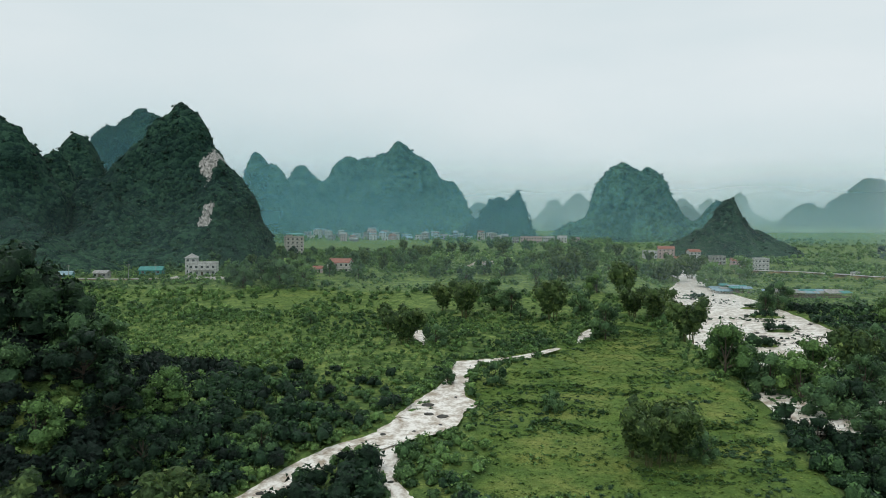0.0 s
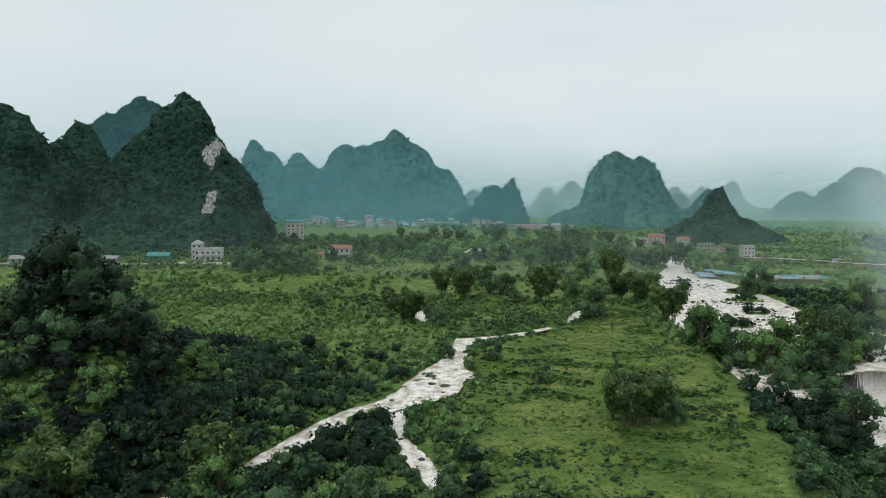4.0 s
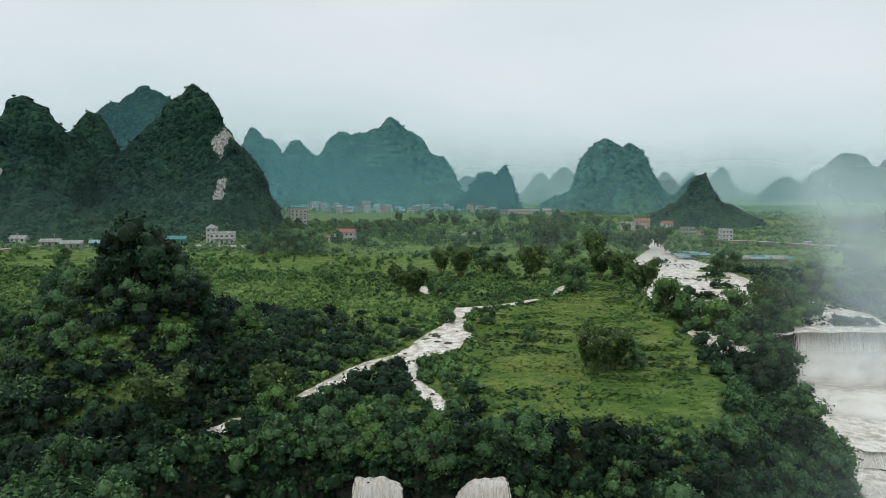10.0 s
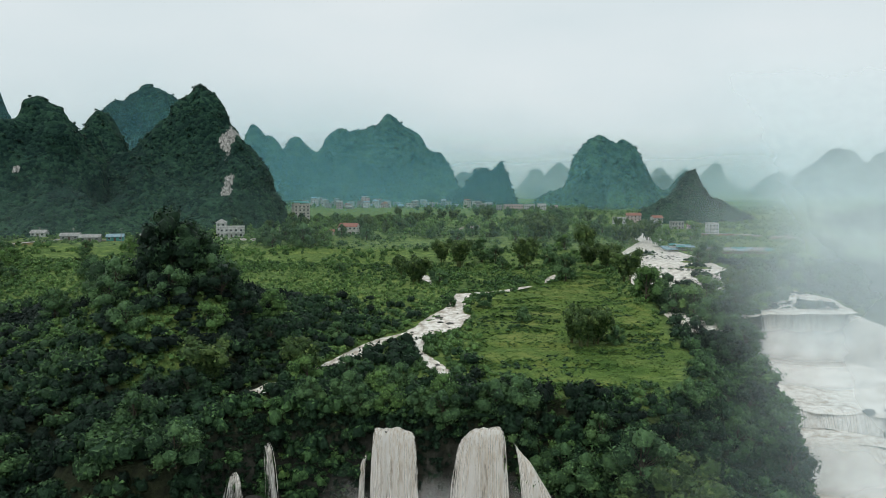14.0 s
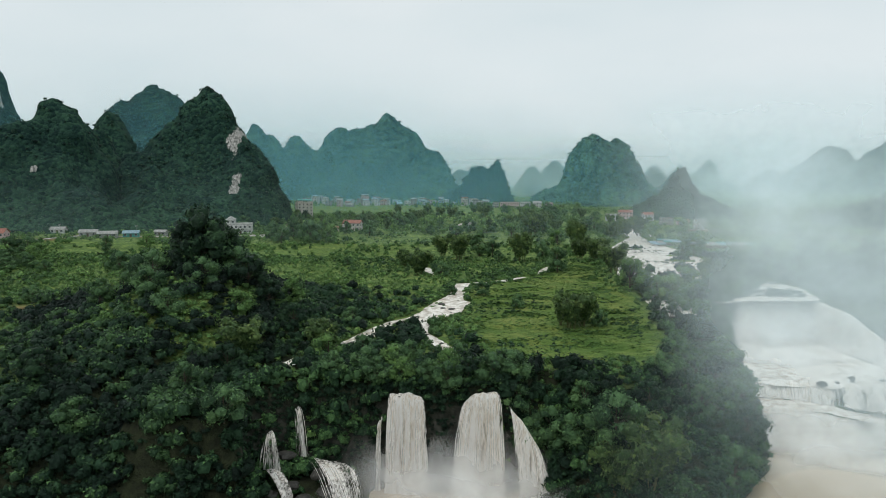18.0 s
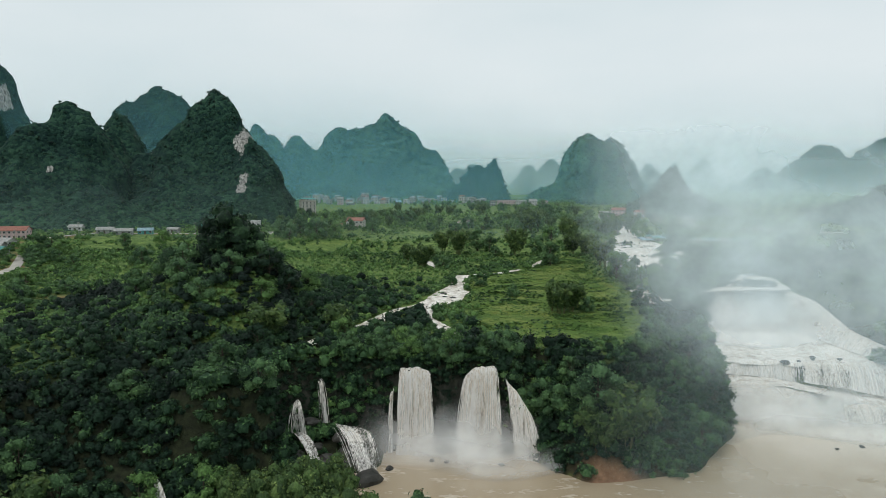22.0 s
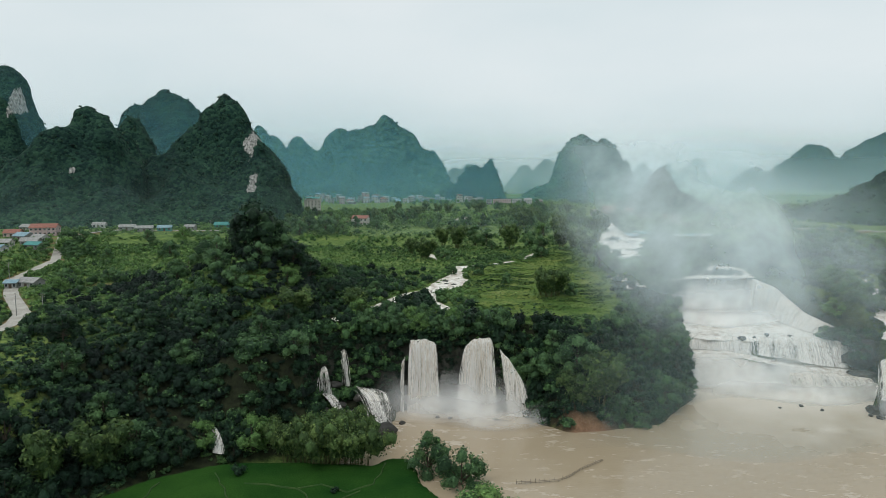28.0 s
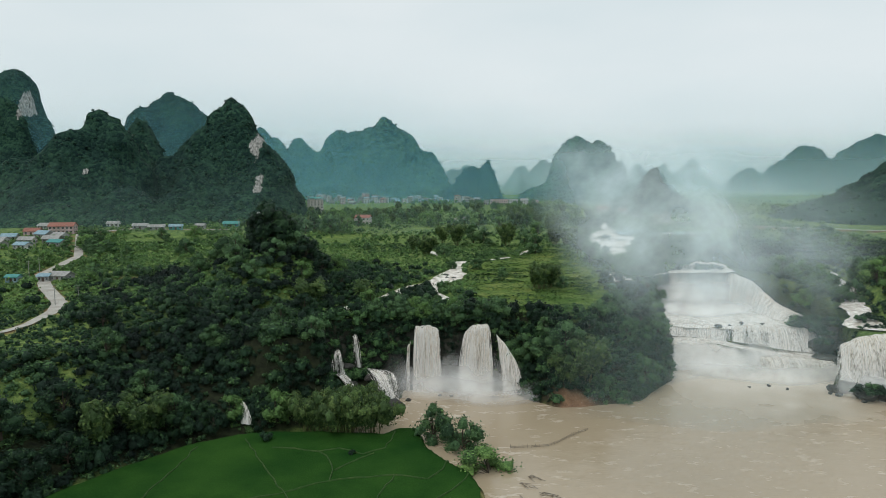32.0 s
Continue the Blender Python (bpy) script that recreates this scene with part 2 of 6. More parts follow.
M_POOL = water_material("silty_pool", (0.40, 0.315, 0.215), (0.62, 0.55, 0.46), 0.10, 0.22, (0.6, 1.5, 1), 0.22)
M_RAPID = water_material("silty_rapids", (0.36, 0.28, 0.20), (0.86, 0.82, 0.76), 0.56, 0.3, (1, 1, 1), 0.42)
M_FALL = fall_material("falling_water")
M_SPRAY = veil_material("spray", (0.78, 0.91, 0.95), 0.9, 0.026, 0.22, 0.66, drops=True)
M_WISP = veil_material("drifting_spray", (0.78, 0.90, 0.94), 0.95, 0.055, 0.30, 0.66, drops=True)
M_FOOT = veil_material("fall_spray", (0.93, 0.92, 0.90), 0.95, 0.09, 0.05, 0.62, drops=True)
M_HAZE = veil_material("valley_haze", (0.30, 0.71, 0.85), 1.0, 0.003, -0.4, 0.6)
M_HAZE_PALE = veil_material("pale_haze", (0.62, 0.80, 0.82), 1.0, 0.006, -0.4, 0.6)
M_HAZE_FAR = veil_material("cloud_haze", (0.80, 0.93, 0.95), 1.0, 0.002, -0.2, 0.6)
M_WHITE = surface("white_render", (0.40, 0.40, 0.38), (0.66, 0.66, 0.64), 0.6, 0.85, 0.15)
M_PINK = surface("pink_render", (0.48, 0.35, 0.34), (0.60, 0.46, 0.45), 0.6, 0.85, 0.15)
M_CREAM = surface("cream_render", (0.42, 0.40, 0.35), (0.60, 0.57, 0.51), 0.6, 0.85, 0.15)
M_GREY = surface("grey_concrete", (0.22, 0.22, 0.21), (0.38, 0.38, 0.36), 0.7, 0.9, 0.25)
M_TILE = surface("red_roof_tile", (0.24, 0.10, 0.075), (0.36, 0.165, 0.125), 1.0, 0.75, 0.4)
M_BLUE = surface("blue_sheet_metal", (0.16, 0.27, 0.33), (0.30, 0.42, 0.47), 0.6, 0.5, 0.2)
M_TEAL = surface("teal_sheet_metal", (0.04, 0.20, 0.19), (0.08, 0.30, 0.27), 0.6, 0.5, 0.2)
M_FIBRE = surface("fibre_cement_sheet", (0.24, 0.24, 0.23), (0.42, 0.41, 0.39), 0.8, 0.9, 0.3)
M_ROAD = surface("pale_concrete_road", (0.36, 0.33, 0.29), (0.52, 0.49, 0.44), 0.25, 0.9, 0.3)
M_WOOD = surface("weathered_wood", (0.12, 0.095, 0.07), (0.26, 0.22, 0.17), 2.0)
M_GLASS = glass_material()
M_FRAME = surface("painted_frame", (0.30, 0.32, 0.32), (0.45, 0.46, 0.46), 2.0, 0.6, 0.1)
M_DOOR = surface("dark_door", (0.06, 0.045, 0.035), (0.12, 0.09, 0.07), 2.0, 0.6, 0.1)


# ---- the lie of the land ----
def lattice(ix, iy, seed):
    h = (ix * 374761393 + iy * 668265263 + seed * 974634777) & 0x7FFFFFFF
    h = ((h ^ (h >> 13)) * 1274126177) & 0x7FFFFFFF
    return ((h ^ (h >> 16)) & 0xFFFF) / 65535.0


def vnoise(x, y, seed=0):
    ix, iy = np.floor(x).astype(np.int64), np.floor(y).astype(np.int64)
    fx, fy = x - ix, y - iy
    fx, fy = fx * fx * (3 - 2 * fx), fy * fy * (3 - 2 * fy)
    a, b = lattice(ix, iy, seed), lattice(ix + 1, iy, seed)
    c, d = lattice(ix, iy + 1, seed), lattice(ix + 1, iy + 1, seed)
    return (a * (1 - fx) + b * fx) * (1 - fy) + (c * (1 - fx) + d * fx) * fy


def fbm(x, y, size, octaves=4, seed=0):
    """Between about -1 and 1; size: metres of the largest swell."""
    x, y = np.asarray(x, float), np.asarray(y, float)
    total, amp, norm = 0.0, 1.0, 0.0
    for o in range(octaves):
        total = total + amp * (vnoise(x / size * 2**o + 17.3 * o, y / size * 2**o + 9.1 * o, seed + o) * 2 - 1)
        norm, amp = norm + amp, amp * 0.5
    return total / norm


def lattice3(ix, iy, iz, seed):
    return lattice(ix + iz * 7919, iy + iz * 104729, seed)


def vnoise3(x, y, z, size, seed=0):
    """Smooth noise in space, -1 to 1."""
    x, y, z = x / size, y / size, z / size
    ix, iy, iz = (np.floor(v).astype(np.int64) for v in (x, y, z))
    fx, fy, fz = x - ix, y - iy, z - iz
    fx, fy, fz = fx * fx * (3 - 2 * fx), fy * fy * (3 - 2 * fy), fz * fz * (3 - 2 * fz)
    out = 0.0
    for a in (0, 1):
        for b in (0, 1):
            for c in (0, 1):
                w = (fx if a else 1 - fx) * (fy if b else 1 - fy) * (fz if c else 1 - fz)
                out = out + w * lattice3(ix + a, iy + b, iz + c, seed)
    return out * 2 - 1


def crowns3(x, y, z, size, seed=0):
    """Distance to the nearest of many strewn points in space, in units of size: domes round each of them."""
    x, y, z = x / size, y / size, z / size
    ix, iy, iz = (np.floor(v).astype(np.int64) for v in (x, y, z))
    best = np.full(x.shape, 9.0)
    for a in (-1, 0, 1):
        for b in (-1, 0, 1):
            for c in (-1, 0, 1):
                jx, jy, jz = ix + a, iy + b, iz + c
                dx = jx + lattice3(jx, jy, jz, seed) - x
                dy = jy + lattice3(jx, jy, jz, seed + 1) - y
                dz = jz + lattice3(jx, jy, jz, seed + 2) - z
                best = np.minimum(best, dx * dx + dy * dy + dz * dz)
    return np.sqrt(best)


def ease(v):
    v = np.clip(v, 0, 1)
    return v * v * (3 - 2 * v)


def side(x, y, poly):
    """Signed distance to a polygon, negative inside."""
    x, y = np.asarray(x, float), np.asarray(y, float)
    best, inside = np.full(x.shape, 1e18), np.zeros(x.shape, bool)
    for (ax, ay), (bx, by) in zip(poly, poly[1:] + poly[:1]):
        ex, ey = bx - ax, by - ay
        t = np.clip(((x - ax) * ex + (y - ay) * ey) / (ex * ex + ey * ey), 0, 1)
        best = np.minimum(best, (x - ax - t * ex) ** 2 + (y - ay - t * ey) ** 2)
        if ay != by:
            inside ^= ((ay > y) != (by > y)) & (x < ex * (y - ay) / ey + ax)
    return np.where(inside, -1, 1) * np.sqrt(best)


def along(x, y, line):
    """Distance past the edge of a band: line has rows of x, y, half width. Negative inside."""
    x, y = np.asarray(x, float), np.asarray(y, float)
    best = np.full(x.shape, 1e9)
    for (ax, ay, aw), (bx, by, bw) in zip(line, line[1:]):
        ex, ey = bx - ax, by - ay
        t = np.clip(((x - ax) * ex + (y - ay) * ey) / (ex * ex + ey * ey), 0, 1)
        best = np.minimum(best, np.hypot(x - ax - t * ex, y - ay - t * ey) - (aw + t * (bw - aw)))
    return best


POOL_Z = -24.0
BASIN = [(-140, -420), (-98, -130), (-84, -92), (-68, -60), (-52, -47), (-32, -36), (-22, -27), (-30, -21), (-36, -13), (-32, -7), (-25, -2.5), (-14, -2), (-9, -3), (-6, -2), (4, -1), (9, -3), (12, -1),
         (27, -1), (31, -6), (36, -14), (47, -22), (63, -17), (76, -12), (94, 14), (99, 30), (101, 50), (105, 88), (118, 112), (150, 117),
         (157, 100), (159, 74), (162, 54), (165, 44), (164, 34), (161, 22), (153, 10), (149, 7), (155, 1.5), (165, -0.5), (180, 4), (192, -16), (240, -40), (330, -120), (420, -420)]
RICE = [(-140, -420), (-100, -130), (-88, -98), (-78, -78), (-66, -61), (-53, -52), (-42, -49), (-29, -48.5), (-10, -50), (-8, -46), (-1, -43.5), (2, -50), (4, -59), (11, -69), (17, -76), (20, -86), (22, -110), (22, -160), (20, -420)]
UPPER = [(96, 50), (124, 47), (150, 49), (160, 50), (161, 76), (158, 104), (150, 118), (120, 116), (100, 90)]
RIVER = [(83, 80), (82, 110), (88, 135), (81, 158), (90, 210), (97, 262), (101, 300), (118, 345), (138, 400), (140, 500), (160, 500),
         (158, 420), (142, 350), (147, 300), (147, 238), (143, 185), (156, 140), (150, 114), (119, 112), (104, 102), (94, 80)]
STREAM = [(21, 125, 1.4), (16, 122, 2.6), (10, 119, 3.0), (8, 108, 2.2), (7, 98, 2.8), (6, 86, 5.8), (4, 74, 7.6), (-2, 65, 5.2), (-11, 58.5, 2.2), (-16, 49, 2.7), (-22, 34, 3.0), (-25, 26, 0.4)]
STREAM_TOP = [(19, 124, 1.5), (26, 129, 1.5), (31, 135, 1.6), (37, 142, 0.9)]
STREAM_BEND = [(43, 151, 0.2), (46, 158, 1.7), (48, 167, 1.9), (50, 174, 0.2)]
COVE = [(-22, -27), (-30, -21), (-36, -13), (-32, -7), (-25, -2.5), (-14, -2), (-9, -3), (-8, -12), (-12, -20)]
LOW_STREAM = [(-29, 19, 0.3), (-32, 15.5, 1.9), (-32.5, 12, 1.8), (-35.5, 9, 2.2), (-38, 6, 1.5), (-39, 3, 0.2)]
BRANCH = [(-2, 63, 1.6), (0, 47, 1.1), (4, 39, 1.9), (8, 32, 1.6), (10, 26, 0.2)]
CREEK = [(-9, 166, 0.9), (-8, 156, 1.5), (-6, 147, 1.8), (-3, 140, 0.7)]
SIDE_WATER = [(206, 124, 2.2), (197, 97, 3.4), (190, 74, 4.5), (181, 52, 4.6), (172, 28, 4.2), (163, 9, 6.5)]
ISLANDS = [(104, 122, 9, 12), (128, 140, 10, 9), (116, 108, 9, 4), (132, 236, 9, 4), (122, 300, 6, 2.5), (136, 262, 7, 3), (108, 170, 5, 2), (96, 150, 4, 7), (124, 200, 6, 2.5), (140, 122, 5, 4)]
POND = [(-6, 384), (4, 379), (20, 386), (24, 410), (20, 446), (8, 440), (-2, 420)]
ROAD = [(-148, -37, 1.6), (-144, -27, 1.6), (-142, -16, 1.7), (-144, 3, 2.6), (-148, 13, 2.9), (-171, 40, 2.8), (-199, 79, 2.7), (-203, 100, 2.4), (-211, 132, 2.4), (-268, 230, 2.6), (-250, 275, 2.6), (-206, 292, 2.6), (-160, 305, 2.6), (-110, 312, 2.6)]
FAR_PADDY = [(-196, 600), (-150, 556), (-60, 600), (-48, 740), (-120, 770), (-215, 760)]
RIVER_ROAD = [(190, 452, 3.5), (214, 442, 3.5), (245, 420, 3.5), (290, 380, 3.5), (380, 320, 3.5)]
FIELD = [(16, 40), (22, 28), (28, 20), (37, 15), (52, 21), (80, 48), (74, 70), (78, 100), (70, 125), (76, 180), (60, 190), (40, 160), (30, 128), (20, 112), (12, 100), (14, 70), (12, 40)]
FAR_FIELD = [(-60, 130), (-10, 165), (50, 172), (46, 195), (-6, 188), (-30, 230), (-50, 330), (-110, 300), (-90, 230)]


def plateau(x, y):
    left = np.interp(y, [-60, 0, 44, 116, 230, 330, 500, 1000, 3000], [0, 1, 4.5, 9, 12, 15, 16, 18, 24])
    river = np.interp(y, [0, 110, 130, 300, 480, 1000, 3000], [3, 5.7, 6.4, 7.4, 8.2, 14, 24])
    k = ease((x - (58 + 0.10 * y)) / 26)
    z = left * (1 - k) + river * k + 0.7 * fbm(x, y, 40, 3, 5)
    z = z + 18 * np.exp(-(((x + 76) / 30) ** 2 + ((y - 56) / 32) ** 2)) + 3.5 * ease((-x - 190) / 80) + 5 * np.exp(-(((x + 100) / 40) ** 2 + ((y - 10) / 30) ** 2))
    z = z + 2.2 * np.exp(-(((x + 34) / 9) ** 2 + ((y - 13) / 9) ** 2))
    z = z + 2.6 * np.exp(-(((x + 168) / 40) ** 2 + ((y - 32) / 50) ** 2))
    d = along(x, y, SIDE_WATER)
    z = np.where(d < 8, z + (np.interp(y, [0, 30, 74, 124], [-2.7, -1.2, 1.2, 4.2]) - 0.7 - z) * ease((7 - d) / 7), z)
    z = z + 9 * ease((-x - 120) / 120) * ease((40 - y) / 120)
    return z + 14 * ease((x - 190) / 130) * ease((130 - y) / 160)


def water_z(x, y):
    return np.interp(y, [70, 110, 130, 300, 480], [4.9, 5.2, 5.8, 6.8, 7.6]) + 0 * x


def land(x, y):
    """Ground height and the four masks."""
    x, y = np.asarray(x, float), np.asarray(y, float)
    z = plateau(x, y)
    wob = 2.5 * fbm(x, y, 9, 3, 3)
    in_field = ease((2 - side(x, y, FIELD) + 3.6 * wob) / 5)
    in_far = ease((5 - side(x, y, FAR_FIELD) + 3 * wob) / 8) * 0.5
    field = np.maximum(np.maximum(in_field, in_far), 0.95 * ease((8 - side(x, y, FAR_PADDY)) / 12))
    q = (z + 1.1 * fbm(x, y, 28, 3, 8)) / 1.0
    stepped = (np.floor(q) + ease((q - np.floor(q) - 0.80) / 0.20)) * 1.0 - 0.25
    z = z * (1 - in_field) + stepped * in_field
    for line in (STREAM, STREAM_TOP, STREAM_BEND, BRANCH, CREEK, LOW_STREAM):
        d = along(x, y, line)
        z = z - 0.9 * ease((1.2 - d) / 2.2)
    d = side(x, y, RIVER)
    z = np.where(d < 3, z + (water_z(x, y) - 0.9 - z) * ease((2.5 - d) / 4), z)
    for cx, cy, rx, ry in ISLANDS:
        z = z + 1.9 * ease(1.5 - 1.2 * np.hypot((x - cx) / rx, (y - cy) / ry) + 0.12 * wob) * (d < 3)
    z = z + 2.4 * ease((3.5 - along(x, y, RIVER_ROAD)) / 3)
    d = side(x, y, BASIN) + 1.2 * fbm(x, y, 7, 3, 11)
    width = np.interp(x, [-90, -40, -18, -9, 26, 34, 60, 84, 96, 110, 170, 190], [46, 40, 26, 4, 4, 18, 30, 24, 8, 5, 7, 30])
    width = width + (6 - width) * ease((32 - side(x, y, COVE)) / 14) * ease((-6 - x) / 4) * ease((y + 34) / 14)
    rise = np.clip(d / width, 0, 1)
    low = np.full(x.shape, POOL_Z - 2.0)
    up = ease(-side(x, y, UPPER) / 3 + 0.5)
    low = low + (-11.5 - low) * up
    step = ease((x - 95) / 3) * ease((163 - x) / 3) * (1 - up)
    low = np.where((y > 0) & (y < 55), low + (np.interp(x, [97, 112, 128, 145, 158], [-15.5, -15.8, -18.4, -19.6, -20]) - low) * step * ease((y - np.interp(x, [97, 112, 128, 145, 158], [33, 31, 27, 22, 16])) / 3), low)
    cove = ease((1 - side(x, y, COVE)) / 4)
    low = low + (-17.2 + 0.5 * (y + 3) + 0.8 * fbm(x, y, 5, 2, 14) - low) * cove * (x < -6)
    rice = ease((1.5 - side(x, y, RICE)) / 3)
    low = low + (-22.2 + 0.25 * fbm(x, y, 14, 2, 2) - low) * rice * (1 - up)
    z = low + (z - low) * (rise ** 0.8 * 0.75 + ease(rise) * 0.25)
    rock = ease((1 - rise) * 3) * (d > -1) * ease((9 - width) / 4)
    rock = np.maximum(rock, up * 0.8)
    soil = np.exp(-(((x - 54) / 9) ** 2 + ((y + 22) / 7) ** 2)) * 1.6 + np.exp(-(((x + 62) / 7) ** 2 + ((y - 106) / 5) ** 2)) + np.exp(-(((x + 140) / 14) ** 2 + ((y - 70) / 5) ** 2))
    road = ease((1.2 - np.minimum(along(x, y, ROAD), along(x, y, RIVER_ROAD))) / 2)
    mud = ease(1 - np.abs(side(x, y, RICE) + 0.8 + wob) / 3.0) * (x > -14) * (y > -140) * 0.7
    soil = np.clip(soil + mud + 0.3 * wob * (soil > 0.2) + road, 0, 1)
    return z, field * (d > 0), soil, rock


def ground_z(x, y):
    return float(land(np.array([x]), np.array([y]))[0][0])


def wet(x, y):
    d = np.minimum(np.minimum(along(x, y, STREAM), along(x, y, BRANCH)), np.minimum(np.minimum(along(x, y, CREEK), along(x, y, LOW_STREAM)), np.minimum(along(x, y, STREAM_TOP), along(x, y, STREAM_BEND))))
    d = np.minimum(d, np.minimum(along(x, y, ROAD), along(x, y, RIVER_ROAD) - 3))
    d = np.where((y < 24) & (x > -20), 9.0, d)
    r = np.minimum(side(x, y, RIVER), along(x, y, SIDE_WATER))
    for cx, cy, rx, ry in ISLANDS:
        r = np.maximum(r, 2.0 * (1 - np.hypot((x - cx) / rx, (y - cy) / ry)))
    d = np.minimum(d, side(x, y, POND))
    return np.minimum(d, r)


def forest_chance(x, y, z, field, soil, rock):
    d = side(x, y, BASIN)
    slope = ease((np.interp(x, [-160, -20, -8, 30, 40, 92, 100], [60, 48, 26, 24, 34, 30, 12]) - d) / 12) * (d > 0.5)
    knoll = np.exp(-(((x + 78) / 46) ** 2 + ((y - 42) / 42) ** 2)) * 2
    c = np.maximum(slope, knoll)
    c = c * (1 - 0.85 * ease((fbm(x, y, 34, 3, 91) - 0.12) / 0.16) * (x < -16) * (d > 6))
    c = np.where((x < 33) & (x > -8) & (d < 2.5), 0, c)
    return np.clip(c, 0, 1) * (field < 0.35) * (soil < 0.5) * (wet(x, y) > 1.2) * (z > POOL_Z + 1.0)


# ---- mesh helpers ----
def link(name, verts, faces, material, parent=None, label="", smooth=False, attributes=None):
    me = bpy.data.meshes.new(name)
    verts, faces = np.asarray(verts, np.float32), np.asarray(faces, np.int32)
    k = faces.shape[1]
    me.vertices.add(len(verts))
    me.vertices.foreach_set("co", verts.ravel())
    me.loops.add(faces.size)
    me.loops.foreach_set("vertex_index", faces.ravel())
    me.polygons.add(len(faces))
    me.polygons.foreach_set("loop_start", np.arange(0, faces.size, k, dtype=np.int32))
    me.update(calc_edges=True)
    if smooth:
        me.polygons.foreach_set("use_smooth", np.ones(len(faces), bool))
    for key, values in (attributes or {}).items():
        a = me.attributes.new(key, "FLOAT", "POINT")
        a.data.foreach_set("value", np.asarray(values, np.float32))
    me.materials.append(material)
    ob = new(name, me)
    ob.parent = parent
    if label:
        ob["label"] = label
    return ob


def part(name, bm, material, parent=None, label=""):
    me = bpy.data.meshes.new(name)
    bm.to_mesh(me)
    bm.free()
    me.materials.append(material)
    ob = new(name, me)
    ob.parent = parent
    if label:
        ob["label"] = label
    return ob


def empty(name, m, label, category, group="", kind=""):
    ob = new(name)
    ob.matrix_world = m
    return tagged(ob, label, category, group, kind)


def box(bm, x, y, z, w, d, h, bevel=0.0):
    """A box with its base's middle at x, y, z."""
    m = Matrix.Translation((x, y, z + h / 2)) @ Matrix.Diagonal((w, d, h, 1))
    r = bmesh.ops.create_cube(bm, size=1, matrix=m)
    if bevel:
        es = list({e for v in r["verts"] for e in v.link_edges})
        bmesh.ops.bevel(bm, geom=es, offset=bevel, segments=1, affect="EDGES")
    return bm


def boxed(x, y, z, w, d, h, bevel=0.0):
    return box(bmesh.new(), x, y, z, w, d, h, bevel)


def tube(bm, a, b, ra, rb, n=6):
    a, b = Vector(a), Vector(b)
    turn = (b - a).to_track_quat("Z", "Y").to_matrix().to_4x4()
    m = Matrix.Translation((a + b) / 2) @ turn
    bmesh.ops.create_cone(bm, cap_ends=True, segments=n, radius1=ra, radius2=rb, depth=(b - a).length, matrix=m)
    return bm


def grid_mesh(name, xs, ys, height, material, keep=None, attributes=None, smooth=True):
    gx, gy = np.meshgrid(xs, ys)
    gz = height(gx, gy)
    nx, ny = len(xs), len(ys)
    verts = np.stack([gx, gy, gz], -1).reshape(-1, 3)
    i = (np.arange(ny - 1)[:, None] * nx + np.arange(nx - 1)[None]).ravel()
    faces = np.stack([i, i + 1, i + nx + 1, i + nx], -1)
    att = {k: v.ravel() for k, v in (attributes(gx, gy) if attributes else {}).items()}
    if keep is not None:
        cx, cy = (gx[:-1, :-1] + gx[1:, 1:]) / 2, (gy[:-1, :-1] + gy[1:, 1:]) / 2
        faces = faces[keep(cx, cy, (gz[:-1, :-1] + gz[1:, 1:]) / 2).ravel()]
        used = np.unique(faces)
        back = np.zeros(len(verts), np.int32)
        back[used] = np.arange(len(used))
        verts, faces, att = verts[used], back[faces], {k: v[used] for k, v in att.items()}
    return link(name, verts, faces, material, smooth=smooth, attributes=att)


def spaced(breaks):
    """Grid lines from rows of (start, step) up to the last start."""
    out = []
    for (a, s), (b, _) in zip(breaks, breaks[1:]):
        n = max(1, round((b - a) / s))
        out += [a + (b - a) * i / n for i in range(n)]
    return np.array(out + [breaks[-1][0]])


# ---- ground ----
GX = spaced([(-4800, 400), (-1600, 80), (-500, 12), (-200, 4), (-110, 1.8), (190, 4), (330, 12), (700, 60), (1800, 400), (4800, 1)])
GY = spaced([(-4800, 400), (-500, 30), (-200, 5), (-110, 1.8), (140, 3), (340, 10), (700, 40), (1400, 150), (4800, 1)])


def ground_attributes(x, y):
    _, field, soil, rock = land(x, y)
    z = land(x, y)[0]
    # the last mask lays the floor darkened by painted tree shade
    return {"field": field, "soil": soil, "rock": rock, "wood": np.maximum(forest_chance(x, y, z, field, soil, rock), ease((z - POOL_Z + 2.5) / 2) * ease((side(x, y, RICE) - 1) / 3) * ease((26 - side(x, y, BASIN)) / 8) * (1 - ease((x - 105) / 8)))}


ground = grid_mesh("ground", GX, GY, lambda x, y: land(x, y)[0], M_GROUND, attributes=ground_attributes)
tagged(ground, "green river valley floor with scrub, fields and cliffs", "ground", kind="structure")

# ---- water ----
def flat_water(name, poly, z, step, material, grow, label, foam=None):
    xs = [p[0] for p in poly]
    ys = [p[1] for p in poly]
    ob = grid_mesh(name, np.arange(min(xs) - 4, max(xs) + 4, step), np.arange(min(ys) - 4, max(ys) + 4, step), z, material,
                   keep=lambda x, y, h: side(x, y, poly) < grow, attributes=foam or (lambda x, y: {"foam": 0 * x}))
    return tagged(ob, label, "water", kind="structure")


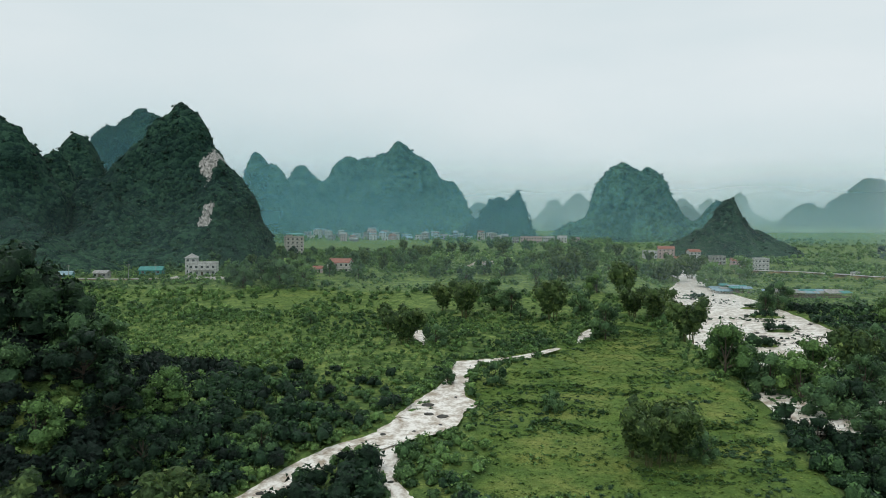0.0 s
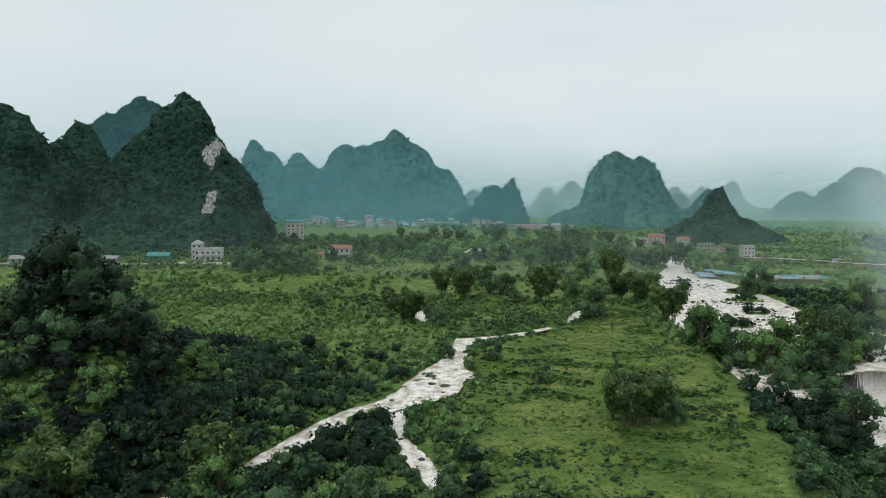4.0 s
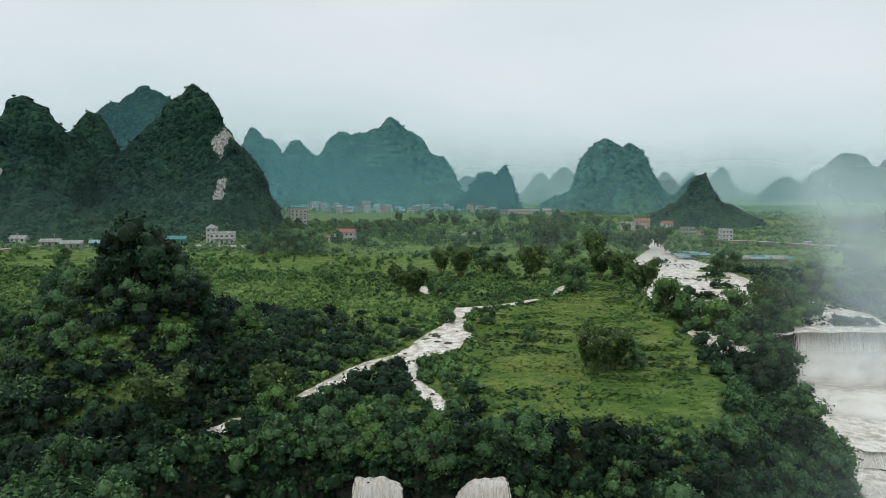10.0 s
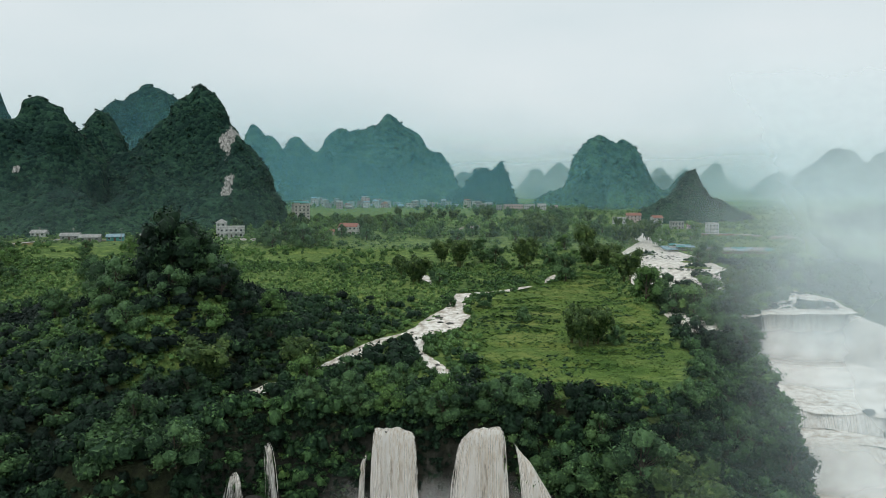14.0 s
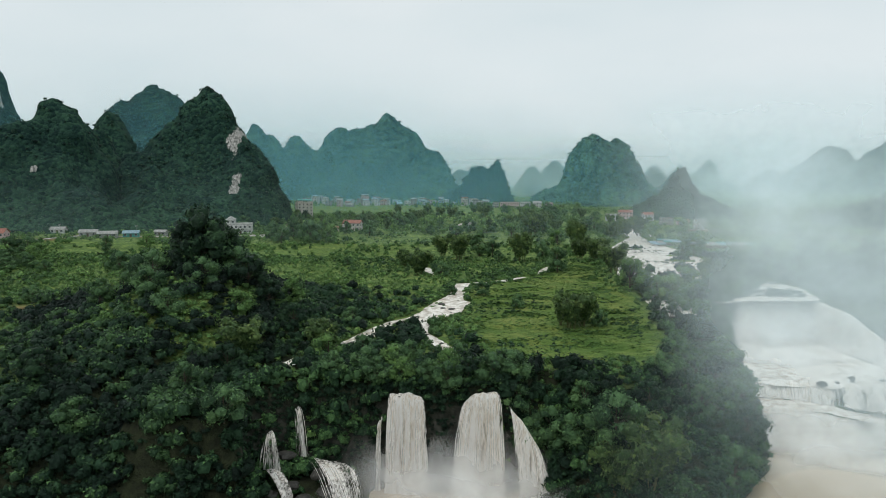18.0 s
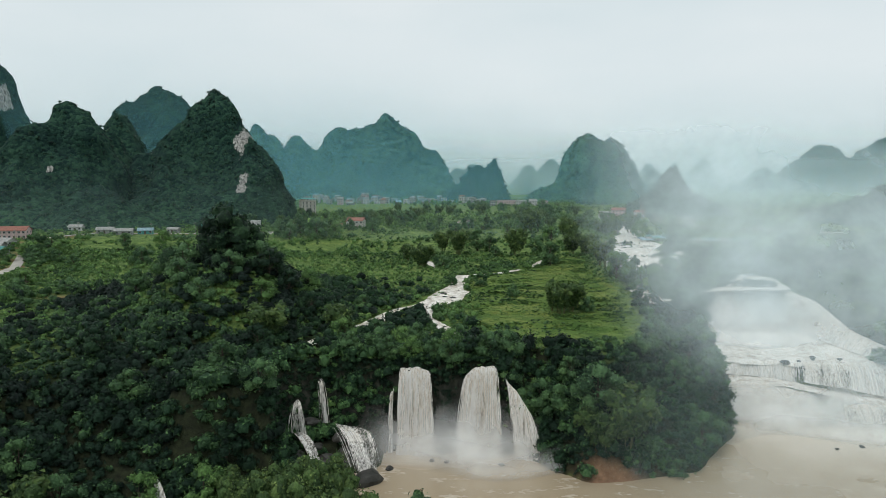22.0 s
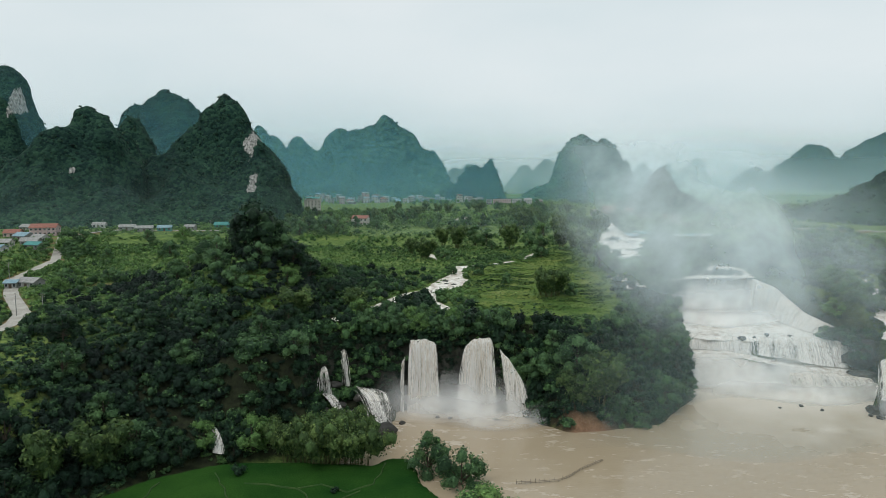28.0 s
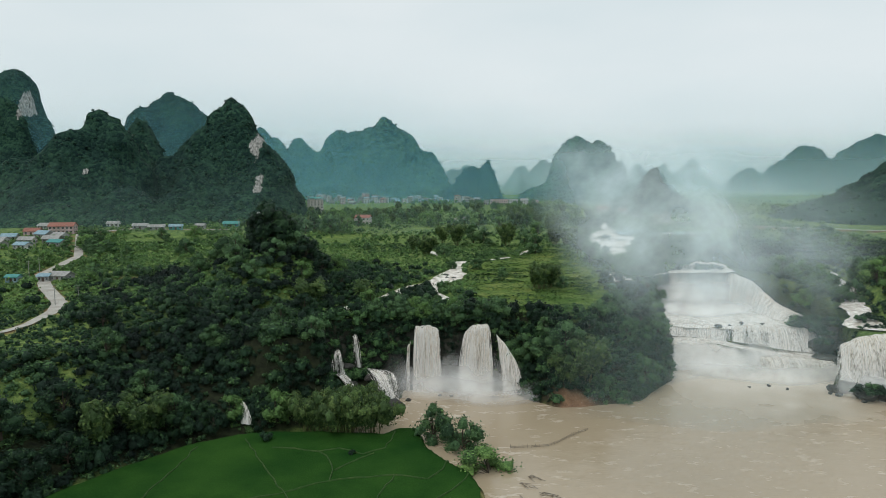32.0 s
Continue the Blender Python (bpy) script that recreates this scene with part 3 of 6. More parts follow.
def pool_foam(x, y):
    near = 1.5 * np.exp(-((y - 14) / 16) ** 2) * ease((x - 88) / 10) + 0.7 * np.exp(-(((x - 130) / 40) ** 2 + ((y + 14) / 16) ** 2)) * (0.5 + fbm(x, y, 7, 3, 6)) + np.exp(-(((x - 10) / 20) ** 2 + ((y + 3) / 8) ** 2))
    return {"foam": np.clip(near * (0.7 + 0.6 * fbm(x, y, 10, 3, 4)), 0, 1)}


POOL = [(-20, -420), (-20, -90), (-14, -30), (-12, -2), (30, 1), (40, -10), (90, 20), (100, 44), (182, 44), (190, -10), (330, -110), (420, -420)]
flat_water("pool", POOL, lambda x, y: POOL_Z + 0.12 * fbm(x, y, 6, 3, 21), 2.0, M_POOL, 4, "broad brown silty pool below the waterfalls", pool_foam)
flat_water("upper_pool", UPPER, lambda x, y: -10.1 + 0.6 * fbm(x, y, 5, 3, 22), 1.5, M_RAPID, 2, "churning pale water between the waterfall tiers", lambda x, y: {"foam": np.clip(0.3 + 0.9 * fbm(x, y, 9, 3, 24), 0, 1)})
flat_water("river", RIVER, lambda x, y: water_z(x, y) + 0.22 * fbm(x, y, 7, 3, 23), 1.5, M_RAPID, 3, "brown river in flood breaking over rock shelves")


def band_water(name, line, z, material, label, grow=0.25, ragged=0.0):
    rows, cols = [], 7
    for (ax, ay, aw), (bx, by, bw) in zip(line, line[1:]):
        n = max(2, int(math.hypot(bx - ax, by - ay) / 1.2))
        rows += [(ax + (bx - ax) * i / n, ay + (by - ay) * i / n, aw + (bw - aw) * i / n) for i in range(n)]
    rows = np.array(rows + [line[-1]])
    tang = np.gradient(rows[:, :2], axis=0)
    tang /= np.linalg.norm(tang, axis=1, keepdims=True)
    s = np.linspace(-1, 1, cols)
    w = (rows[:, 2] + grow)[:, None] * s[None]
    run = np.arange(len(rows))[:, None] * 1.2 + 0 * w
    w = w * (1 + ragged * (fbm(run, 7.0 * np.sign(s)[None] + 0 * w, 6.0, 3, 33)))
    px, py = rows[:, :1] + tang[:, 1:] * w, rows[:, 1:2] - tang[:, :1] * w
    mid = z(rows[:, 0], rows[:, 1])
    pz = mid[:, None] + 0.12 * fbm(px, py, 2.5, 2, 30)
    i = (np.arange(len(rows) - 1)[:, None] * cols + np.arange(cols - 1)[None]).ravel()
    faces = np.stack([i, i + 1, i + cols + 1, i + cols], -1)
    ob = link(name, np.stack([px, py, pz], -1).reshape(-1, 3), faces, material, smooth=True, attributes={"foam": np.zeros(len(rows) * cols)})
    return tagged(ob, label, "water", kind="structure")


brook = lambda x, y: plateau(x, y) - 0.25
band_water("stream", STREAM, lambda x, y: brook(x, y) + 0.15, M_RAPID, "foaming brown stream tumbling over ledges", 0.9, 0.45)
band_water("stream_branch", BRANCH, lambda x, y: brook(x, y) + 0.12, M_RAPID, "white side branch of the stream", 0.7, 0.45)
band_water("stream_top", STREAM_TOP, lambda x, y: brook(x, y) + 0.1, M_RAPID, "short brown stretch of stream between bushes", ragged=0.55)
band_water("stream_bend", STREAM_BEND, brook, M_RAPID, "short brown stretch of stream between bushes", ragged=0.55)
band_water("low_stream", LOW_STREAM, lambda x, y: land(x, y)[0] + 0.45, M_RAPID, "short white stretch of stream between trees", ragged=0.55)
flat_water("pond", POND, lambda x, y: 16.6 + 0 * x, 2.0, M_POOL, 0.5, "brown flood pond between distant fields")
band_water("creek", CREEK, brook, M_RAPID, "narrow brown creek between bushes", ragged=0.55)


def fall(lip, foot, lip_z, foot_z, label, seed, cells=26, tear=0.62, fold=1.0):
    """Falling water between a lip line and a foot line: a torn curtain and loose strands before it."""
    def sample(line, t):
        line = np.array(line, float)
        seg = np.r_[0, np.cumsum(np.linalg.norm(np.diff(line, axis=0), axis=1))]
        ends = (line[1] - line[0]) / seg[1], (line[-1] - line[-2]) / (seg[-1] - seg[-2])
        past = np.minimum(t, 0) * seg[-1], np.maximum(t - 1, 0) * seg[-1]
        return tuple(np.interp(t * seg[-1], seg, line[:, k]) + past[0] * ends[0][k] + past[1] * ends[1][k] for k in (0, 1))
    g = np.random.default_rng(seed)
    width = float(np.linalg.norm(np.diff(np.array(foot, float), axis=0), axis=1).sum())
    height = float(np.mean(lip_z) - np.mean(foot_z))
    spread = lambda v, t: np.interp(t, np.linspace(0, 1, len(v)), v)
    parts_v, parts_f, parts_a, base = [], [], [], 0

    def sheet(u, t, forward, foam):
        """u, t: place across and down, both 0 to 1."""
        nonlocal base
        ax, ay = sample(lip, u)
        bx, by = sample(foot, u)
        k = np.clip(t, 0, 1) ** 0.55
        z0 = spread(lip_z, u) + (0.25 + 0.012 * height) * fbm(u * width, 0 * u, 3.0, 3, seed + 3)
        v = np.stack([ax + (bx - ax) * k, ay + (by - ay) * k - forward, z0 + (spread(foot_z, u) - z0) * t ** 1.12], -1)
        rows, n = u.shape
        i = np.arange(rows - 1)[:, None] * n + np.arange(n - 1)[None]
        f = np.stack([i, i + 1, i + n + 1, i + n], -1) + base
        base += rows * n
        parts_v.append(v.reshape(-1, 3)), parts_a.append(np.clip(foam, 0, 1).ravel())
        return f

    n = max(12, int(width / 0.2))
    u, t = np.meshgrid(np.linspace(0, 1, n), np.linspace(0, 1, cells))
    ridge = fbm(u * width, t * height * 0.12, 1.0, 3, seed)
    broad = fbm(u * width, t * height * 0.10, 3.6, 2, seed + 9)
    f = sheet(u, t, fold * (0.5 * ridge * (0.3 + t) + 0.8 * broad * t), 0.25 + 0.8 * t + 0.6 * ridge)
    side_fade = np.minimum(u, 1 - u) * width / (0.5 + 0.09 * width)
    ragged = side_fade + 0.5 * ridge + 0.35 * broad
    body = np.clip(0.1 + 0.55 * tear + 0.3 * ridge + 0.35 * broad + 0.25 * (1 - t) * (t < 0.3), -0.3, 0.6)
    body = body - 0.9 * np.clip(1 - 1.4 * ragged, 0, 1) - 0.5 * ease((0.06 - t + 0.1 * ridge) / 0.1)
    curtain = f.reshape(-1, 4)
    bodies = [body.ravel()]
    for _ in range(int(width * 2.6)):
        c, w = g.uniform(-0.01, 1.01), g.uniform(0.05, 0.22) / width
        t0, t1 = max(0.0, g.uniform(-0.6, 0.5)), min(1.0, g.uniform(0.6, 1.5))
        if t1 - t0 < 0.2:
            continue
        uu, tt = np.meshgrid(np.linspace(-1, 1, 3), np.linspace(t0, t1, 12))
        taper = np.sin(np.pi * np.clip((tt - t0) / (t1 - t0), 0.03, 0.97)) ** 0.5
        wander = 0.25 * fbm(tt * height * 0.3, 0 * tt + c * 50, 1.5, 2, seed + 5) / width
        forward = g.uniform(0.1, 0.35) * (0.3 + tt) + 0.15 * (1 - np.abs(uu))
        parts_f.append(sheet(np.clip(c + wander + uu * w * taper, -0.08, 1.08), tt, forward, 0.7 + 0.3 * tt + g.uniform(-0.15, 0.2)).reshape(-1, 4))
        bodies.append((g.uniform(-0.35, 0.15) + 0.25 * taper - 0.5 * np.abs(uu)).ravel())
    top = empty("waterfall", pose(0, 0, 0), label, "waterfall", "waterfalls")
    link("curtain", parts_v[0], curtain, M_FALL, top, smooth=True, attributes={"foam": parts_a[0], "body": bodies[0]})
    if parts_f:
        loose = link("strand_veil", np.concatenate(parts_v[1:]), np.concatenate(parts_f) - len(parts_v[0]), M_FALL, top, smooth=True, attributes={"foam": np.concatenate(parts_a[1:]), "body": np.concatenate(bodies[1:])})
        tagged(loose, kind="stuff")
    return top


fall([(-4.6, 0.5), (-1, -0.4), (3.9, 0.3)], [(-5.4, -4), (0, -5), (5.6, -4)], [-0.6, 0.4, 0.0, -1.3], [POOL_Z], "tall white waterfall plunging off a wooded cliff", 41, tear=0.75, fold=0.5)
fall([(-7.6, 0.2), (-6.2, 0.2)], [(-8.0, -2.5), (-6.4, -2.8)], [-7.5, -5.5], [POOL_Z], "thin side strand of a tall waterfall", 42, tear=-0.1)
fall([(14.2, 0.4), (18, -0.6), (22.8, 0.2)], [(11.0, -4), (17.5, -5.5), (24.4, -4.6)], [-1.8, 0.3, 1.0, 0.3], [POOL_Z], "broad white waterfall fanning out over the cliff", 43, tear=0.6, fold=0.5)
fall([(24.8, 0.2), (27, -1), (30.5, -2.6)], [(27.4, -5), (31, -6.5), (36, -7)], [-2.6, -5.0, -10.5], [POOL_Z], "pale veil beside a dark rock rib of a broad waterfall", 47, tear=0.3)
fall([(-28.0, -3.4), (-26.4, -3.4)], [(-26.6, -6), (-23.6, -6)], [-3.6, -2.8], [-14.5], "narrow white waterfall leaning over a mossy ledge", 45, tear=-0.25)
fall([(-32.9, -8), (-31.8, -8)], [(-33.9, -12.2), (-28.2, -12)], [-7.6, -7.2], [-15.5], "narrow white waterfall widening over dark rock", 46, tear=-0.25)
fall([(-33.0, -12.2), (-29.0, -12)], [(-25.5, -20.5), (-22.5, -19.5)], [-15.2, -15.0], [-20.6], "white water tumbling down dark ledges below a fall", 48, tear=-0.45)
fall([(-24.5, -6.6), (-19.5, -7.6), (-15.0, -8.8), (-11.5, -10.2)], [(-14.6, -19.6), (-12.2, -19.6), (-10, -18.4), (-8.0, -14.4)], [-13.8, -14.2, -14.4, -14.8], [-23.4], "broad white slide of water over a rounded rock shoulder", 50, tear=-0.3)
fall([(-56.6, -41.5), (-55.6, -41.5)], [(-55.6, -44.6), (-51.4, -45.4)], [-15.6, -15.8], [-21.8], "small white waterfall at the foot of the slope", 49, tear=-0.3)
# the great falls on the river, tier by tier
fall([(119, 113.5), (132, 116), (150, 116.5)], [(117, 108), (132, 110), (151, 110)], [5.4, 5.5, 5.3], [-9.8], "wide brown-white upper waterfall of the river", 51, tear=0.6, fold=0.5)
fall([(150, 116), (156, 99), (158.5, 72), (163, 56)], [(146, 108), (150, 90), (152, 68), (156, 55)], [5.3, 2.5, -3.5, -7], [-9.8], "slanting white waterfall under drifting spray", 52, tear=1.0, fold=0.5)
fall([(126, 46.5), (131, 44.2), (137, 45.4), (143, 43.8), (150, 45.2), (156, 44.4), (162, 46)], [(125, 41.5), (131, 39.5), (138, 38.5), (144, 36.5), (150, 36), (156, 34.5), (161, 34)], [-9.2, -8.6, -8.9, -9.2], [-14.5, -15.8, -17.4, -18.0], "upper step of a wide tiered waterfall over dark rock", 53, 20, tear=0.12, fold=0.6)
fall([(96, 50), (103, 48.4), (110, 49.4), (118, 47.6), (126, 47)], [(96, 46), (110, 45), (125, 43)], [-9.8, -9.8, -9.3], [-13.6, -13.8, -15.5], "pale upper step of a wide tiered waterfall", 56, 12, tear=1.0, fold=0.4)
fall([(97, 38), (104, 36.2), (112, 36.4), (119, 34), (126, 33)], [(96.5, 30), (112, 28), (127, 25.5)], [-13.4, -13.8, -16.0], [POOL_Z], "pale lower step of a wide tiered waterfall", 54, 18, tear=0.9, fold=0.5)
fall([(126, 33), (131, 30.6), (136, 30.4), (141, 27.6), (145, 27.4), (149, 24.8), (152, 24.4), (158, 21)], [(127, 26), (137, 23.5), (147, 20), (153, 17), (159, 13)], [-16.0, -17.0, -17.4, -17.9, -18.2], [POOL_Z], "torn lower step of a wide tiered waterfall over dark rock", 57, 18, tear=0.12, fold=0.7)
fall([(153, 9), (156, 6), (161, 4), (167, 4), (175, 8)], [(150, 3), (155, -2), (162, -4), (169, -3), (181, 2)], [-8.5, -4.5, -2.7, -2.6, -5.5], [-19.5], "white waterfall fanning over a rock knoll", 55, tear=0.1, fold=0.8)
ledge = flat_water("fall_ledge", [(95, 37), (112, 35), (128, 31), (145, 26), (159, 20), (160, 40), (138, 40), (95, 48)], lambda x, y: -14.0 - 4.2 * ease((x - 112) / 34) + 0.3 * fbm(x, y, 4, 2, 31), 1.5, M_RAPID, 0, "white water racing across a ledge between two falls")
band_water("side_water", SIDE_WATER, lambda x, y: np.interp(y, [0, 30, 74, 124], [-2.7, -1.2, 1.2, 4.2]), M_RAPID, "white side channel beside the great falls", ragged=0.7)

# ---- clumps of leaves ----
def ico(subdivisions=1):
    bm = bmesh.new()
    bmesh.ops.create_icosphere(bm, subdivisions=subdivisions, radius=1)
    v = np.array([p.co for p in bm.verts])
    f = np.array([[w.index for w in t.verts] for t in bm.faces])
    bm.free()
    return v, f


ICO_V, ICO_F = ico()
def blades(p, d, size, g, loose):
    """One pointed leaf (a triangle) at each place p, lying across the direction d."""
    n = len(p)
    nrm = d + g.normal(size=(n, 3)) * loose
    nrm /= np.linalg.norm(nrm, axis=1, keepdims=True)
    u = np.cross(nrm, g.normal(size=(n, 3)))
    u /= np.linalg.norm(u, axis=1, keepdims=True)
    v = np.cross(nrm, u)
    s = size * g.uniform(0.6, 1.35, (n, 1))
    return np.stack([p - u * s * 0.55 - v * s * 0.35, p + u * s * 0.55 - v * s * 0.35, p + v * s], 1).reshape(-1, 3)


def lump(c, r, g, jag=0.16):
    """A lumpy leafy body without its underside."""
    v, f = ICO_V, ICO_F
    knots = g.normal(size=(9, 3))
    knots /= np.linalg.norm(knots, axis=1, keepdims=True)
    swell = np.max(np.clip(v @ knots.T, 0, 1) ** 6, axis=1)
    k = 0.84 + 0.26 * swell + g.normal(size=len(v)) * jag * 0.5
    f = f[v[f][:, :, 2].mean(1) > -0.55]
    return v * (r * k)[:, None] + c, f


def leaves(count, size, seed, squash=0.8, lobes=4, spread=0.7, bodies=1):
    """A leafy clump of radius about 1: sprays of leaves standing out all over some hidden inner bodies, darkened in
    colour like inner shade.
    """
    g = np.random.default_rng(seed)
    c = g.normal(size=(lobes, 3))
    c = c / np.linalg.norm(c, axis=1, keepdims=True) * spread * g.uniform(0.5, 1, (lobes, 1))
    c[:, 2] = np.abs(c[:, 2]) * 0.8
    r = np.sort(g.uniform(0.32, 0.66, lobes))[::-1]
    pick = g.choice(lobes, count, p=r**2 / (r**2).sum())
    d = g.normal(size=(count, 3))
    d[:, 2] += 0.5
    d /= np.linalg.norm(d, axis=1, keepdims=True)
    p = c[pick] + d * (r[pick] * g.uniform(0.72, 1.18, count))[:, None]
    tips = blades(p, d * (1, 1, 1.5), size, g, 0.5)
    verts, faces = [tips], [np.arange(count * 3).reshape(-1, 3)]
    # leaves facing up get a lighter tint: top light put into the colour
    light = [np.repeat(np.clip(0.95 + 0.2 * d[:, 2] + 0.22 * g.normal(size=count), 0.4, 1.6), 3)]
    base = count * 3
    for k in range(bodies):
        bv, bf = lump(c[k], r[k] * 0.86, g, 0.3)
        verts.append(bv)
        faces.append(bf + base)
        # inner bodies get a darker tint, standing in for shade inside the clump
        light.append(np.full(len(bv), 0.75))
        base += len(bv)
    verts = np.concatenate(verts) * (1, g.uniform(0.75, 1.0), squash)
    return verts, np.concatenate(faces), np.concatenate(light)


def tuft(count, size, seed):
    """A low tuft of grass blades."""
    g = np.random.default_rng(seed)
    p = g.normal(size=(count, 3)) * (0.5, 0.5, 0.2)
    d = np.stack([g.normal(size=count), g.normal(size=count), np.full(count, 0.8)], -1)
    v = blades(p, d / np.linalg.norm(d, axis=1, keepdims=True), size, g, 0.3)
    return v, np.arange(count * 3).reshape(-1, 3), np.ones(count * 3)


def scatter(name, protos, x, y, z, size, tint, material, seed, label, category, flat=1.0):
    """Many clumps in one mesh."""
    g = np.random.default_rng(seed)
    which = g.integers(0, len(protos), len(x))
    all_v, all_t, all_f, base = [], [], [], 0
    for k, (pv, pf, pt) in enumerate(protos):
        idx = np.nonzero(which == k)[0]
        if not len(idx):
            continue
        a = g.uniform(0, 2 * np.pi, len(idx))
        s = size[idx]
        c, sn = np.cos(a) * s, np.sin(a) * s
        v = np.empty((len(idx), len(pv), 3), np.float32)
        v[:, :, 0] = pv[:, 0] * c[:, None] - pv[:, 1] * sn[:, None] + x[idx, None]
        v[:, :, 1] = pv[:, 0] * sn[:, None] + pv[:, 1] * c[:, None] + y[idx, None]
        v[:, :, 2] = pv[:, 2] * (s * flat * g.uniform(0.8, 1.25, len(idx)))[:, None] + z[idx, None]
        all_v.append(v.reshape(-1, 3))
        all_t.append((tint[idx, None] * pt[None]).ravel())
        all_f.append((pf[None] + (np.arange(len(idx)) * len(pv))[:, None, None] + base).reshape(-1, 3))
        base += len(idx) * len(pv)
    ob = link(name, np.concatenate(all_v), np.concatenate(all_f), material, attributes={"tint": np.concatenate(all_t)}, smooth=True)
    return tagged(ob, label, category, kind="stuff")


def cover(name, box4, spacing, chance, size, material, protos, seed, label, tint=(0.5, 0.25), lift=0.25, flat=1.0):
    """Clumps over a rectangle, as dense as chance(x, y, masks) allows, standing on the ground."""
    g = np.random.default_rng(seed)
    x0, x1, y0, y1 = box4
    n = int((x1 - x0) * (y1 - y0) / spacing**2)
    x, y = g.uniform(x0, x1, n), g.uniform(y0, y1, n)
    z, field, soil, rock = land(x, y)
    keep = g.uniform(size=n) < chance(x, y, z, field, soil, rock)
    x, y, z = x[keep], y[keep], z[keep]
    s = (size[0] + (size[1] - size[0]) * g.uniform(0, 1, len(x)) ** 1.5) * (1 + 0.35 * fbm(x, y, 18, 2, seed))
    t = np.clip(tint[0] + tint[1] * fbm(x, y, 30, 3, seed + 1) * 1.6 + g.normal(size=len(x)) * tint[1] * 0.5, 0, 1)
    return scatter(name, protos, x, y, z + s * lift, s, t, material, seed, label, "bushes", flat)


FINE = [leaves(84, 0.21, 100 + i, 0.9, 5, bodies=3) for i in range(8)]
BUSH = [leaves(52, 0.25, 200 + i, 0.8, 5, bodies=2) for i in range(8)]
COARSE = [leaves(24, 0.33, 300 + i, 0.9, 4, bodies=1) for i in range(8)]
TUFT = [tuft(11, 0.6, 400 + i) for i in range(5)]


def scrub_chance(x, y, z, field, soil, rock):
    open_ = ease(0.42 + 1.5 * fbm(x, y, 24, 3, 60) + 0.3 * ease((-x - 10) / 60) - 0.2 * ease((y - 120) / 60))
    return open_ * (1 - np.minimum(1, 1.15 * field)) * (soil < 0.3) * (wet(x, y) > 0.8) * (side(x, y, BASIN) > 1)


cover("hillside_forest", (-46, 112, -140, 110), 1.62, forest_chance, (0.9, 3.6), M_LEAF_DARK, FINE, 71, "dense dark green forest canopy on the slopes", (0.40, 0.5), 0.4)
cover("knoll_forest", (-190, -46, -140, 110), 1.62, forest_chance, (0.9, 3.6), M_LEAF_SHADED, FINE, 70, "dense very dark forest canopy on the knoll", (0.38, 0.5), 0.4)
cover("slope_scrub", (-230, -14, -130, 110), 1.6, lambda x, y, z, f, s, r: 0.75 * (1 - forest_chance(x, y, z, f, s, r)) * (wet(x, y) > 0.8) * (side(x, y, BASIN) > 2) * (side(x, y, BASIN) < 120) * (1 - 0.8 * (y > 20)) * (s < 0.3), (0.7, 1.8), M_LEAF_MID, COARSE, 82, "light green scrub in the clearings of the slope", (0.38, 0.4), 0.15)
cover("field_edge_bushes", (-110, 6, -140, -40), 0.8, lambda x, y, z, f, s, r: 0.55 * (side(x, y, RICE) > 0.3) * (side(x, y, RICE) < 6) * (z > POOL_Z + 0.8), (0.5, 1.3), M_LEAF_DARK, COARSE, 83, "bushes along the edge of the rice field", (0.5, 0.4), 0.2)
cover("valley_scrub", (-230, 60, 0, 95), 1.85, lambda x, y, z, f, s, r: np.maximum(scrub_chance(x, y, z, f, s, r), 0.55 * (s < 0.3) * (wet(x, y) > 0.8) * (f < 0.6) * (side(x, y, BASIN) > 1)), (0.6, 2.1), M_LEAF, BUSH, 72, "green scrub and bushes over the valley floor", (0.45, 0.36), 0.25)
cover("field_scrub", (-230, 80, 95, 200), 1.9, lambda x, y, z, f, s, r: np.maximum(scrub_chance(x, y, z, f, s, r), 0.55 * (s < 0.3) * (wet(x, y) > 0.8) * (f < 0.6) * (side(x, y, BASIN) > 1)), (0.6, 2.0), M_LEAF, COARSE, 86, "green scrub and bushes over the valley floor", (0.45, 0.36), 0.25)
cover("far_scrub", (-330, 330, 180, 560), 3.6, lambda x, y, z, f, s, r: np.maximum(scrub_chance(x, y, z, f, s, r), 0.5 * (s < 0.3) * (wet(x, y) > 1) * ease((fbm(x, y, 20, 3, 67) - 0.05) / 0.2)), (1.0, 2.8), M_LEAF, COARSE, 73, "distant green bushes over the valley floor", (0.45, 0.25), 0.2)
cover("far_woods", (-420, 900, 330, 1000), 8.5, lambda x, y, z, f, s, r: 0.75 * ease(0.5 + 1.4 * fbm(x, y, 70, 3, 66)) * (s < 0.3) * (f < 0.4) * (wet(x, y) > 3), (2.2, 4.2), M_LEAF, COARSE, 76, "distant woods between the village and the mountains", (0.5, 0.25), 0.35)


def edge_chance(x, y, z, field, soil, rock):
    q = (plateau(x, y) + 1.1 * fbm(x, y, 28, 3, 8)) / 1.0
    q = q - np.floor(q)
    return field * np.where(q > 0.74, 0.9, 0.03) * (wet(x, y) > 0.5) * (0.25 + 0.75 * ease(0.6 + 2 * fbm(x, y, 16, 2, 77)))


cover("cliff_greenery", (-46, 40, -30, 8), 0.42, lambda x, y, z, f, s, r: 0.9 * (side(x, y, BASIN) > 0.15) * (side(x, y, BASIN) < 6) * (z > POOL_Z + 3) * ease(1.0 + 1.3 * fbm(x, z, 6, 2, 81)), (0.5, 1.3), M_LEAF_DARK, BUSH, 81, "dark greenery hanging on the cliff behind the falls", (0.3, 0.3), 0.1)
